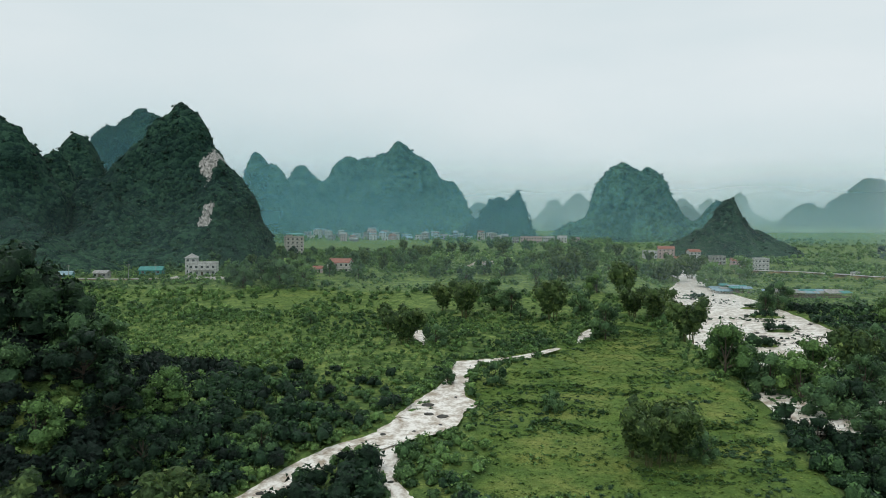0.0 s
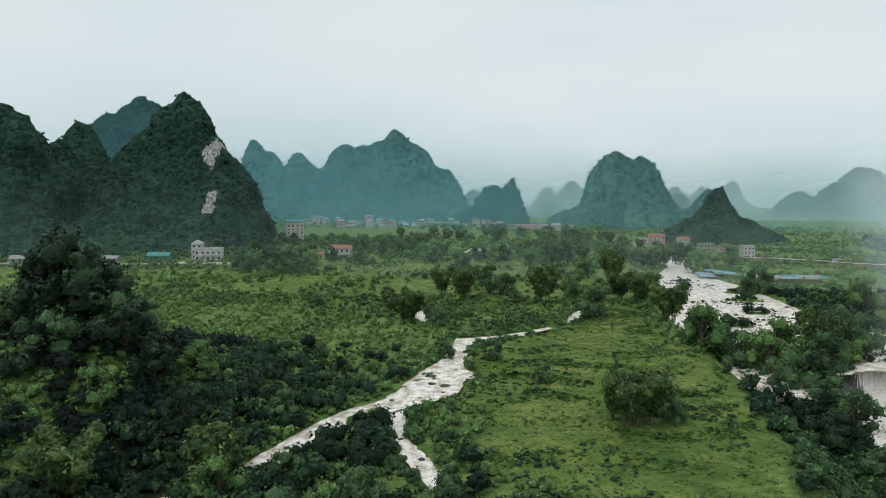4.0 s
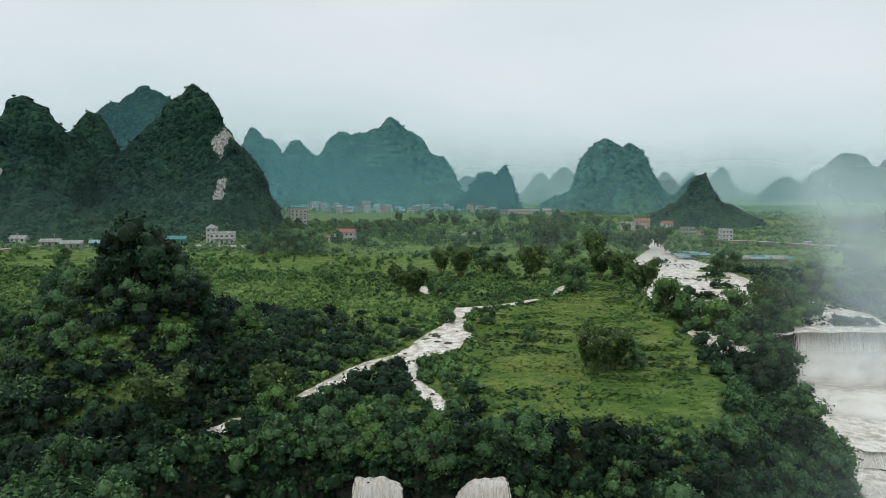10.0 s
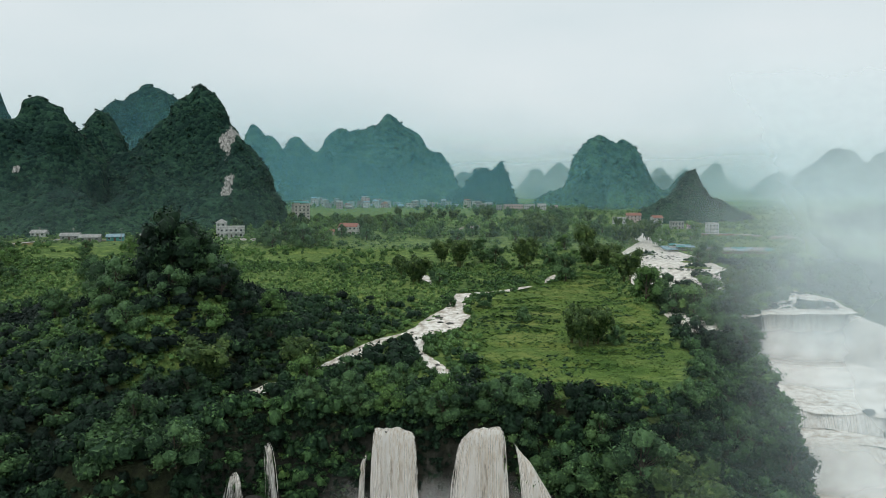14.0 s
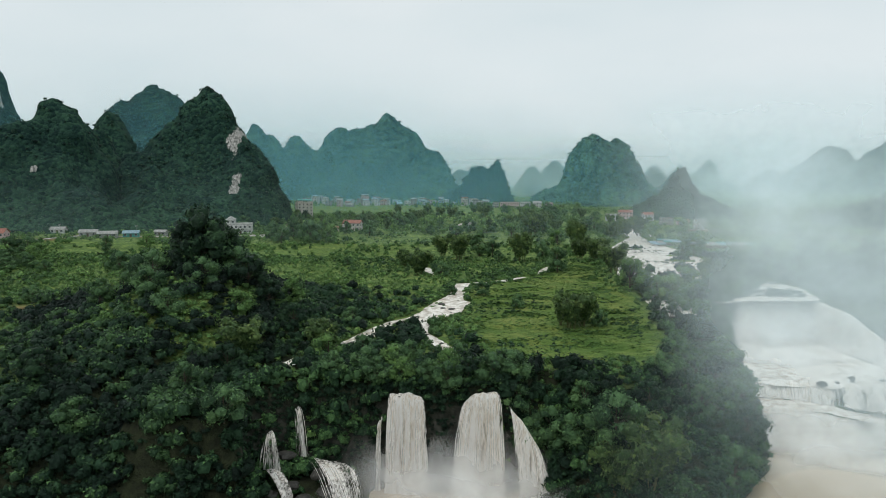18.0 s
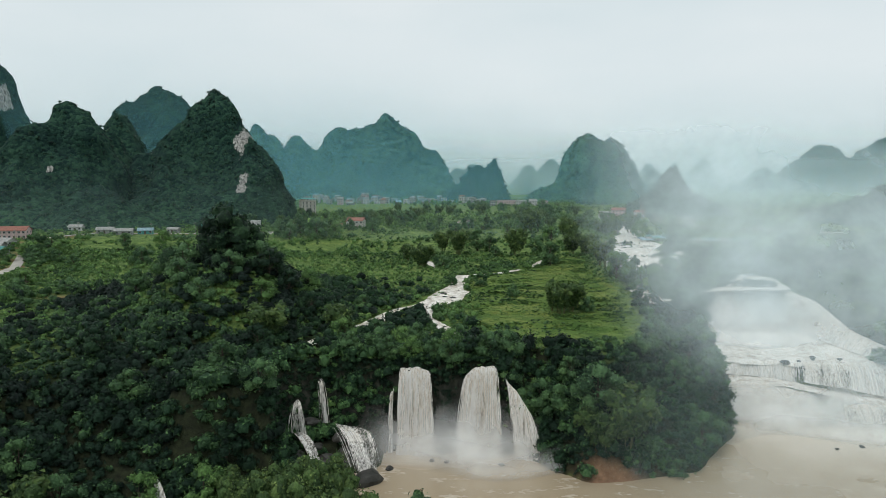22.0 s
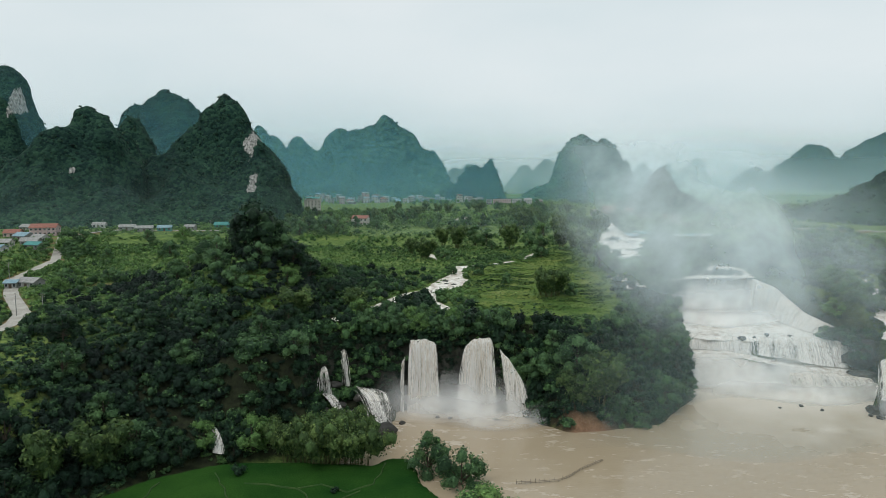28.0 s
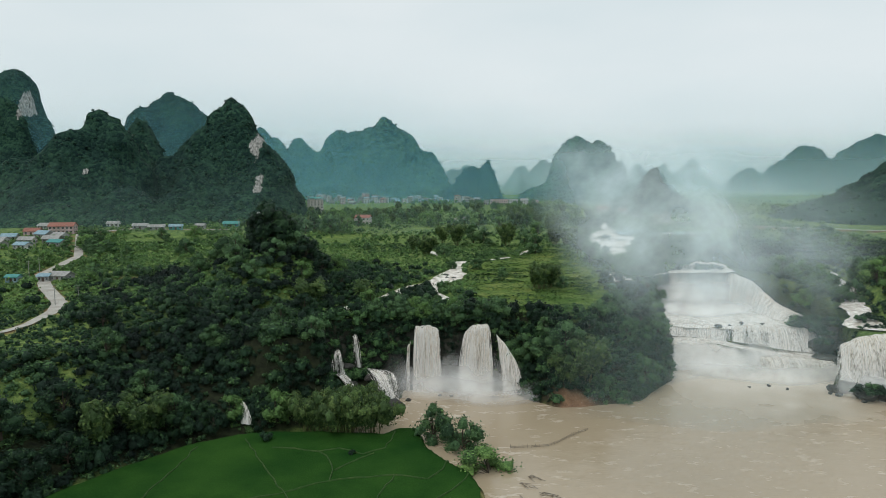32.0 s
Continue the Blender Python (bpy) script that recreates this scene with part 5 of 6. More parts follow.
shuffle = random.Random(5)
for x, y, h in [(-20, 166, 9), (-11, 142, 11), (-4, 204, 11), (5, 190, 13), (38, 188, 15), (74, 243, 16), (76, 190, 12), (79, 155, 13), (47, 57, 11), (44, 62, 9), (51, 60, 10),
                (121, 375, 15), (130, 386, 16), (146, 410, 16), (69, 200, 11), (51, 305, 16), (112, 122, 14)]:
    copy_at(shuffle.choice(BAMBOO[:2]), x, y, h, shuffle.uniform(0, 360), 0.95)
for x, y, h in [(16, 209, 14), (23, 206, 10), (26, 187, 6), (50, 203, 10), (53, 157, 13), (64, 263, 10), (78, 116, 14), (86, 121, 11), (57, 60, 6), (31, 86, 5.5), (36, 283, 13), (18, 329, 12),
                (144, 357, 16), (179, 411, 16), (135, 244, 12), (147, 262, 14), (100, 116, 13), (96, 119, 10), (131, 147, 12), (105, 100, 13), (129, 131, 13), (171, 208, 15), (-1, 141, 7)]:
    copy_at(shuffle.choice(TREES[1:]), x, y, h, shuffle.uniform(0, 360), shuffle.uniform(0.85, 1.1))
for x, y, h in [(-23, 329, 12), (-44, 411, 11), (-64, 407, 11), (-62, 309, 12), (-94, 269, 15), (-112, 294, 14), (-113, 269, 12), (-89, 292, 14), (-51, 177, 5), (-27, 91, 6), (-24, 52, 7),
                (6, 101, 5), (18, 102, 6), (-1, 302, 9), (-100, 284, 14), (-82, 276, 12), (-122, 282, 13), (88, 112, 11), (92, 104, 12), (84, 128, 12), (82, 122, 10), (118, 126, 9), (122, 118, 8)]:
    copy_at(shuffle.choice(TREES[1:]), x, y, h, shuffle.uniform(0, 360), shuffle.uniform(0.85, 1.15))
# the wooded knoll
copy_at(TREES[0], -77, 61, 22, 40, 0.95, "tall dark tree standing up from a wooded knoll")
copy_at(TREES[0], -73.5, 62, 18, 80, 1.1, "dark broad tree crowding the top of a wooded knoll")
copy_at(TREES[0], -80.5, 60, 17, 210, 1.1, "dark broad tree crowding the top of a wooded knoll")
copy_at(TREES[0], -58, 52, 12, 140, 1.15, "dark spreading tree on a wooded knoll")
for x, y, h in [(-63, 58, 11), (-50, 48, 10), (-90, 52, 11), (-98, 62, 12), (-70, 44, 9), (-84, 38, 9), (-56, 36, 8), (-104, 44, 10), (-46, 60, 9), (-66, 70, 10), (-92, 76, 10), (-74, 28, 8), (-110, 70, 10), (-40, 40, 8)]:
    copy_at(shuffle.choice(TREES), x, y, h, shuffle.uniform(0, 360), 1.1)
# the slope beside the falls and the headland
for x, y, h in [(-46, -39, 10), (-59, -44, 8), (-73, -52, 10), (-47, 4, 9), (-24, 18, 8), (-52, -10, 9), (-72, -22, 10), (-88, -10, 10), (-60, 12, 8), (-100, -40, 11), (-84, -48, 10), (-112, -20, 10),
                (-38, -22, 8), (-44, -30, 9), (-20, 6, 8), (-12, 10, 8), (9, 9, 8), (-6, 14, 7), (26, 8, 8), (12, 20, 6), (-2, 22, 6), (30, 2, 8), (24, 16, 6), (-16, 26, 6), (-8, 3, 8), (-2, 5, 7), (5, 4, 7), (10, 2, 7), (15, 6, 7), (21, 6, 8), (27, 3, 8)]:
    copy_at(shuffle.choice(TREES), x, y, h, shuffle.uniform(0, 360), 1.1)
for x, y, h in [(50, -6, 12), (62, -12, 7), (70, -14, 6), (80, 0, 10), (88, 14, 11), (92, 30, 11), (94, 48, 11), (96, 66, 11), (98, 80, 11), (76, 14, 9), (60, 4, 9), (40, -2, 9), (86, 34, 9), (90, 60, 10),
                (106, 107, 9), (111, 110, 8), (114, 106, 7), (102, 104, 9), (84, 76, 9), (44, 4, 8), (66, 18, 7), (36, 2, 9), (93, 92, 10), (100, 94, 9)]:
    copy_at(shuffle.choice(TREES[:3]), x, y, h, shuffle.uniform(0, 360), 1.1)
for x, y, h, k, w in [(57, -11, 15, 0, 1), (50, -14, 11, 0, 1), (-84, -72, 14, 1, 0.9), (-26, 24, 10, 1, 1.2), (-46, 14, 10, 0, 1.2), (-78, -62, 13, 0, 1)]:
    copy_at(BAMBOO[k], x, y, h, shuffle.uniform(0, 360), w)
# by the rice field
for x, y, h in [(-88, -82, 10), (-92, -94, 11), (-96, -70, 12), (-104, -84, 12), (-100, -104, 11), (-110, -98, 12), (-62, -50, 8), (-70, -56, 9), (-50, -43.5, 6)]:
    copy_at(TREES[0], x, y, h, shuffle.uniform(0, 360), 1.1)
for x, y, h, w in [(-30, -46, 13, 0.8), (-25, -48, 14, 0.85), (-19, -47, 15, 0.85), (-13, -47, 15, 0.8), (-34, -43, 12, 0.8), (-22, -42, 15, 0.8)]:
    copy_at(BAMBOO[2], x, y, h, shuffle.uniform(0, 360), w, "wide drooping bamboo grove beside the rice field")
copy_at(TREES[1], 5, -51, 14, 30, 0.95, "slender dark tree at the edge of the rice field")
copy_at(TREES[2], 14, -57, 11.5, 100, 0.95, "light green tree leaning at the water's edge")
copy_at(TREES[3], 21, -73, 9.5, 200, 1.5, "low spreading tree on the muddy bank")
for x, y, h in [(163, 52, 9), (172, 54, 9), (168, 60, 8), (158, 54, 6)]:
    copy_at(TREES[2], x, y, h, shuffle.uniform(0, 360), 1.2)
for x, y, h in [(166, 62, 9), (170, 72, 10), (174, 84, 10), (168, 92, 11), (178, 98, 10), (184, 108, 11), (172, 106, 10), (164, 108, 9), (176, 66, 8), (180, 80, 9), (198, 60, 11), (204, 76, 12), (196, 44, 11), (190, 30, 11), (186, 18, 10), (196, 16, 12), (210, 40, 12), (206, 96, 11), (184, 2, 9), (200, 4, 12)]:
    copy_at(shuffle.choice(TREES[1:]), x, y, h, shuffle.uniform(0, 360), 1.2)
# trees screening the road below the hamlet
for x, y, h in [(-203, 137, 8), (-209, 146, 9), (-216, 152, 9), (-223, 162, 10), (-231, 173, 9), (-238, 186, 10), (-206, 154, 8), (-245, 198, 9), (-228, 150, 8), (-214, 170, 9), (-200, 150, 7), (-150, 32, 6), (-158, 50, 7), (-168, 72, 7), (-178, 92, 7), (-236, 200, 9), (-222, 188, 8)]:
    copy_at(shuffle.choice(TREES[1:]), x, y, h, shuffle.uniform(0, 360), 1.2)
# woods beyond the fields
for i in range(210):
    x, y = shuffle.uniform(-190, 150), shuffle.uniform(300, 760)
    y2 = y if shuffle.random() < 0.6 else shuffle.uniform(330, 440)
    if side(np.array([x]), np.array([y2]), RIVER)[0] < 5 or along(np.array([x]), np.array([y2]), ROAD)[0] < 4:
        continue
    if -100 < x < -70 and 330 < y2 < 360 or -185 < x < -135 and 300 < y2 < 345 or -190 < x < -100 and 440 < y2 < 540:
        continue
    if -20 < x < 34 and 350 < y2 < 450 or side(np.array([x]), np.array([y2]), FAR_PADDY)[0] < 2:
        continue
    h = shuffle.uniform(6, 12)
    copy_at(shuffle.choice(TREES[1:] + BAMBOO[:2]), x, y2, h, shuffle.uniform(0, 360), shuffle.uniform(0.8, 1.1))
for i in range(46):
    x, y = shuffle.uniform(160, 330), shuffle.uniform(20, 330)
    if side(np.array([x]), np.array([y]), RIVER)[0] < 5 or side(np.array([x]), np.array([y]), BASIN)[0] < 8 or (150 < x < 235 and 290 < y < 345):
        continue
    copy_at(shuffle.choice(TREES[1:]), x, y, shuffle.uniform(7, 13), shuffle.uniform(0, 360), 1.05)
for i in range(40):
    x, y = shuffle.uniform(-330, -150), shuffle.uniform(-40, 260)
    if along(np.array([x]), np.array([y]), ROAD)[0] < 5 or (x < -225 and y > 140):
        continue
    copy_at(shuffle.choice(TREES[1:]), x, y, shuffle.uniform(5, 10), shuffle.uniform(0, 360), 1.1)

# ---- houses ----
WIN_FRAME, WIN_PANE = bmesh.new(), bmesh.new()
for bx, bz, bw, bh in ((0, 0, 1.0, 0.08), (0, 0.92, 1.0, 0.08), (-0.46, 0.08, 0.08, 0.84), (0.46, 0.08, 0.08, 0.84), (0, 0.08, 0.05, 0.84)):
    box(WIN_FRAME, bx, 0, bz, bw, 0.16, bh)
box(WIN_PANE, 0, 0.02, 0.06, 0.9, 0.05, 0.88)
ME_FRAME, ME_PANE = bpy.data.meshes.new("window_frame"), bpy.data.meshes.new("pane")
WIN_FRAME.to_mesh(ME_FRAME), WIN_PANE.to_mesh(ME_PANE)
ME_FRAME.materials.append(M_FRAME), ME_PANE.materials.append(M_GLASS)


def add_window(parent, m, w, h):
    ob = new("window", ME_FRAME)
    ob.parent = parent
    ob.matrix_basis = m @ Matrix.Diagonal((w, 1, h, 1))
    pane = new("pane", ME_PANE)
    pane.parent = ob
    return ob


def gable(bm, w, d, z, rise, over):
    """A pitched roof with its ridge along x."""
    w, d = w / 2 + over, d / 2 + over
    t = 0.18
    for s in (-1, 1):
        a = [(-w, s * d, z - 0.1), (w, s * d, z - 0.1), (w, 0, z + rise), (-w, 0, z + rise)]
        vs = [bm.verts.new(p) for p in a] + [bm.verts.new((p[0], p[1], p[2] + t)) for p in a]
        for f in ((0, 1, 2, 3), (7, 6, 5, 4), (0, 4, 5, 1), (1, 5, 6, 2), (2, 6, 7, 3), (3, 7, 4, 0)):
            bm.faces.new([vs[i] for i in f])
    bmesh.ops.recalc_face_normals(bm, faces=bm.faces)
    return bm


def hip(bm, w, d, z, rise, over):
    w, d = w / 2 + over, d / 2 + over
    r = max(0.2, w - d)
    low = [bm.verts.new(p) for p in ((-w, -d, z - 0.1), (w, -d, z - 0.1), (w, d, z - 0.1), (-w, d, z - 0.1))]
    a, b = bm.verts.new((-r, 0, z + rise)), bm.verts.new((r, 0, z + rise))
    for f in ((low[0], low[1], b, a), (low[1], low[2], b), (low[2], low[3], a, b), (low[3], low[0], a), (low[3], low[2], low[1], low[0])):
        bm.faces.new(f)
    bmesh.ops.recalc_face_normals(bm, faces=bm.faces)
    return bm


def house(x, y, turn, w, d, storeys, wall, roof, roof_mat, label, cols=0, tall=3.1, z=None, category="house", balcony=False, group="village houses", name="house"):
    """A rendered house: walls with openings' frames, floor bands, door, roof."""
    z = ground_z(x, y) if z is None else z
    top = empty(name, pose(x, y, z - 0.1, 0, 0, turn), label, category, group)
    h = storeys * tall
    part("wall", boxed(0, 0, -0.8, w, d, h + 0.8, 0.04), wall, top)
    for k in range(1, storeys):
        part("floor_band", boxed(0, 0, k * tall - 0.12, w + 0.16, d + 0.16, 0.2), M_GREY if wall is not M_GREY else M_WHITE, top)
    cols = cols or max(2, int(w / 2.8))
    for k in range(storeys):
        for c in range(cols):
            px = -w / 2 + w * (c + 0.5) / cols
            if k == 0 and c == cols // 2:
                part("door", boxed(px, -d / 2 - 0.03, 0, min(1.3, w / cols * 0.7), 0.12, 2.2), M_DOOR, top)
                continue
            add_window(top, pose(px, -d / 2 - 0.02, k * tall + 0.95), min(1.5, w / cols * 0.6), 1.45)
        for s in (-1, 1):
            for c in range(max(1, int(d / 3.5))):
                py = -d / 2 + d * (c + 0.5) / max(1, int(d / 3.5))
                add_window(top, pose(s * (w / 2 + 0.02), py, k * tall + 0.95, 0, 0, s * 90), 1.2, 1.4)
    if balcony:
        for k in range(1, storeys):
            b = part("balcony", boxed(0, -d / 2 - 0.6, k * tall - 0.1, w * 0.8, 1.2, 0.16), wall, top)
            part("railing", boxed(0, -d / 2 - 1.15, k * tall + 0.06, w * 0.8, 0.08, 0.85), wall, b)
    if roof == "gable":
        bm = gable(bmesh.new(), w, d, h, d * 0.28, 0.5)
        part("roof", bm, roof_mat, top)
        bm = bmesh.new()
        for s in (-1, 1):
            v = [bm.verts.new((s * (w / 2 - 0.06), yy, zz)) for yy, zz in ((-d / 2, h - 0.02), (d / 2, h - 0.02), (0, h + d * 0.27))]
            bm.faces.new(v)
        part("gable_end", bm, wall, top)
    elif roof == "hip":
        part("roof", hip(bmesh.new(), w, d, h, d * 0.3, 0.6), roof_mat, top)
    else:
        part("roof", boxed(0, 0, h, w + 0.3, d + 0.3, 0.22), M_GREY, top)
        bm = bmesh.new()
        for px, py, pw, pd in ((0, -d / 2 - 0.05, w + 0.2, 0.14), (0, d / 2 + 0.05, w + 0.2, 0.14), (-w / 2 - 0.05, 0, 0.14, d - 0.1), (w / 2 + 0.05, 0, 0.14, d - 0.1)):
            box(bm, px, py, h + 0.2, pw, pd, 0.8)
        part("parapet", bm, wall, top)
        if roof == "canopy":
            part("stair_head", boxed(-w * 0.25, 0, h + 0.2, w * 0.3, d * 0.5, 2.3), wall, top)
            part("canopy", gable(bmesh.new(), w * 0.9, d * 0.9, h + 2.6, 0.9, 0.3), roof_mat, top)
            for sx in (-1, 1):
                for sy in (-1, 1):
                    part("post", boxed(sx * w * 0.42, sy * d * 0.42, h + 0.2, 0.15, 0.15, 2.5), M_GREY, top)
    return top


# the white building, the tall block and the red-roofed villa
white = house(-160, 326, 14, 16, 9, 2, M_WHITE, "flat", M_GREY, "white two-storey building with an open upper gallery", 5, 3.4, group="roadside buildings", name="guest_house", balcony=True)
tower = house(-169, 330, 14, 6.5, 8, 3, M_WHITE, "hip", M_FIBRE, "white three-storey tower house with a grey hipped roof", 2, 3.3, group="roadside buildings")
yard = grid_mesh("yard", np.arange(-172, -128, 2.0), np.arange(300, 318, 2.0), lambda x, y: land(x, y)[0] + 0.25, M_ROAD)
tagged(yard, "pale bare concrete yard before the white building", "yard", kind="structure")
house(-161, 505, 28, 15, 12, 5, M_CREAM, "canopy", M_TEAL, "five-storey cream and grey block with a teal roof canopy", 4, 3.1, category="building", group="roadside buildings", name="apartment_block")
villa = house(-81, 346, -6, 13, 8, 2, M_CREAM, "gable", M_TILE, "cream villa with a red tiled roof among trees", 4, 3.0, group="roadside buildings", name="villa")
porch = part("porch", gable(bmesh.new(), 4.5, 6, 5.2, 1.7, 0.3), M_TILE, villa)
porch.matrix_basis = pose(-4.2, -3.6, 0, 0, 0, 90)
part("porch_wall", boxed(-4.2, -5.2, 0, 4.6, 2.6, 5.2), M_CREAM, villa)
house(-94, 338, 10, 7, 5, 1, M_PINK, "gable", M_TILE, "low pink outbuilding with a red roof", 2, 2.8)
house(-190, 322, 10, 13, 7, 1, M_TEAL, "gable", M_TEAL, "long low shed with a teal metal roof", 3, 2.8, category="shed")

walls = [M_WHITE, M_GREY, M_WHITE, M_PINK, M_CREAM, M_WHITE, M_GREY]
names = {M_WHITE: "white", M_GREY: "grey concrete", M_PINK: "pink", M_CREAM: "cream"}
pick = random.Random(9)


def village(spots, low=1, high=3):
    for x, y in spots:
        wall = pick.choice(walls)
        n = pick.randint(low, high)
        roof = pick.choice(["flat", "flat", "gable", "canopy", "hip"])
        roof_mat = pick.choice([M_FIBRE, M_BLUE, M_FIBRE, M_TILE])
        kind = {"flat": "a flat roof", "canopy": "a sheet-metal roof canopy", "gable": "a pitched roof", "hip": "a hipped roof"}[roof]
        size = {1: "single-storey", 2: "two-storey", 3: "three-storey", 4: "four-storey"}[n]
        house(x, y, pick.uniform(-25, 25), pick.uniform(7, 11), pick.uniform(6, 9), n, wall, roof, roof_mat, f"{size} {names[wall]} village house with {kind}", pick.randint(2, 3))


village([(-243, 902), (-227, 873), (-216, 922), (-203, 848), (-193, 902), (-182, 828), (-176, 878), (-166, 842), (-161, 915), (-147, 854), (-232, 834), (-206, 808), (-187, 794), (-171, 788), (-254, 864), (-214, 884), (-198, 866), (-186, 856), (-172, 858), (-156, 832), (-150, 892), (-140, 872), (-132, 846), (-236, 818), (-220, 846)])
village([(-128, 850), (-114, 868), (-103, 896), (-90, 882), (-81, 908), (-67, 887), (-56, 914), (-139, 828), (-153, 850), (-42, 896), (-96, 845), (-120, 884), (-74, 868), (-60, 862), (-108, 836), (-88, 856), (-48, 872), (-30, 880)])
village([(-12, 840), (0, 852), (12, 845), (20, 858), (5, 830)], 2, 3)
house(52, 780, 0, 26, 9, 2, M_PINK, "flat", M_FIBRE, "long pink two-storey school building", 8, 3.3, category="building")
house(74, 790, 0, 14, 8, 2, M_WHITE, "flat", M_FIBRE, "white two-storey building with a flat roof", 5, 3.3, category="building")
house(90, 785, 5, 11, 8, 2, M_WHITE, "gable", M_FIBRE, "white two-storey village house with a pitched roof", 3, 3.2)
house(104, 760, 5, 9, 7, 2, M_PINK, "flat", M_FIBRE, "pink two-storey village house with a flat roof", 3, 3.2)
house(33, 770, 0, 8, 7, 2, M_GREY, "flat", M_FIBRE, "grey concrete two-storey village house", 3, 3.2)
house(-161, 851, 8, 12, 9, 4, M_PINK, "canopy", M_FIBRE, "four-storey pink village house with a roof canopy", 3, 3.2)
# houses by the river bend
house(158, 600, 6, 12, 8, 2, M_WHITE, "flat", M_FIBRE, "white two-storey house above the river", 4, 3.2)
house(174, 604, -6, 15, 9, 3, M_PINK, "gable", M_TILE, "pink three-storey house with a red roof above the river", 4, 3.1)
house(188, 560, 10, 10, 8, 3, M_WHITE, "gable", M_TILE, "white and pink three-storey house by the river", 3, 3.0)
house(176, 556, 0, 12, 8, 1, M_CREAM, "gable", M_TILE, "low cream house with a red roof by the river", 3, 3.0)
house(201, 535, 5, 12, 8, 2, M_GREY, "flat", M_FIBRE, "grey two-storey house by the river", 4, 3.2)
house(207, 500, -5, 11, 7, 2, M_PINK, "gable", M_TILE, "small pink house with a dull red roof behind trees", 3, 3.0)
house(214, 470, 8, 9, 8, 3, M_WHITE, "flat", M_FIBRE, "white three-storey house at the end of the river road", 3, 3.1)
house(262, 428, 30, 6, 3, 1, M_WHITE, "flat", M_FIBRE, "small white roadside hut", 2, 2.6, category="hut")

# the hamlet on the road
house(-284, 236, 12, 17, 9, 2, M_PINK, "gable", M_TILE, "long pink house with a red tiled roof", 6, 2.8, group="hamlet houses")
house(-300, 226, 12, 10, 8, 1, M_PINK, "gable", M_TILE, "low house with a bright red roof", 3, 2.8, group="hamlet houses")
for x, y, w, d, mat, roof, words in [(-278, 205, 11, 8, M_GREY, M_BLUE, "grey house with a blue-grey metal roof"), (-264, 200, 9, 7, M_WHITE, M_FIBRE, "white house with a fibre-cement roof"), (-258, 182, 10, 7, M_GREY, M_FIBRE, "grey shop house by the road"),
                                     (-268, 172, 9, 7, M_CREAM, M_FIBRE, "cream house with a grey roof"), (-246, 168, 11, 6, M_GREY, M_TEAL, "open shop with a teal metal roof"), (-272, 150, 10, 7, M_GREY, M_FIBRE, "grey house with a fibre-cement roof"),
                                     (-256, 150, 9, 6, M_WHITE, M_BLUE, "white house with a blue-grey roof"), (-284, 168, 10, 7, M_WHITE, M_FIBRE, "small white house standing among green trees"), (-292, 190, 9, 7, M_GREY, M_BLUE, "grey house with a blue metal roof"),
                                     (-318, 268, 9, 7, M_GREY, M_FIBRE, "grey barn with a fibre-cement roof"), (-176, 60, 9, 6, M_GREY, M_FIBRE, "weathered grey wooden house beside the road"), (-183, 58, 5, 4, M_GREY, M_BLUE, "lean-to with a blue metal roof"),
                                     (-198, 58, 6, 4, M_BLUE, M_TEAL, "small teal roadside shed"), (-246, 276, 11, 6, M_GREY, M_FIBRE, "long low grey shed"), (-233, 276, 12, 6, M_GREY, M_FIBRE, "low shed with a fibre-cement roof"),
                                     (-222, 286, 10, 6, M_TEAL, M_BLUE, "low teal metal shed beside the road"), (-272, 284, 9, 6, M_WHITE, M_FIBRE, "small white house at the mountain's foot"), (-208, 300, 8, 5, M_GREY, M_FIBRE, "grey barn at the mountain's foot")]:
    house(x, y, pick.uniform(-20, 20), w, d, 1, mat, "gable", roof, words, 3, 2.7, group="hamlet houses")


# ---- market stalls on the river bank ----
def stall(x, y, turn, w, d, roof, label):
    top = empty("market_stall", pose(x, y, ground_z(x, y) - 0.1, 0, 0, turn), label, "stall", "market stalls")
    for sx in (-1, 1):
        for sy in (-1, 1):
            part("post", boxed(sx * (w / 2 - 0.2), sy * (d / 2 - 0.2), 0, 0.14, 0.14, 2.6), M_WOOD, top)
    part("roof", gable(bmesh.new(), w, d, 2.6, 0.8, 0.3), roof, top)
    part("counter", boxed(0, -d / 2 + 0.6, 0, w * 0.8, 0.7, 0.9), M_WOOD, top)
    return top


for i in range(13):
    stall(140 + 3.2 * (i % 5) + pick.uniform(-1, 1), 322 + 7 * (i // 5) + pick.uniform(-1, 1), pick.uniform(-20, 20), pick.uniform(4, 6), pick.uniform(3.5, 5), pick.choice([M_BLUE, M_BLUE, M_TEAL, M_FIBRE]), "market stall with a blue-grey sheet roof")
for i in range(20):
    stall(160 + 4.0 * (i % 10) + pick.uniform(-1, 1), 304 + 8 * (i // 10) + pick.uniform(-2, 2), pick.uniform(-25, 25), pick.uniform(4, 6), pick.uniform(3.5, 5), pick.choice([M_BLUE, M_FIBRE, M_FIBRE, M_TEAL]), "market stall with a pale sheet roof")


# ---- roads, poles, fence, bunds ----
def ribbon(name, line, lift, material, label):
    ob = band_water(name, line, lambda x, y: land(x, y)[0] + lift, material, label, 0)
    return tagged(ob, label, "road", kind="structure")


ribbon("road", ROAD, 0.3, M_ROAD, "pale concrete road winding down the hillside")
ribbon("river_road", RIVER_ROAD, 0.3, M_ROAD, "pale road along the far river bank")


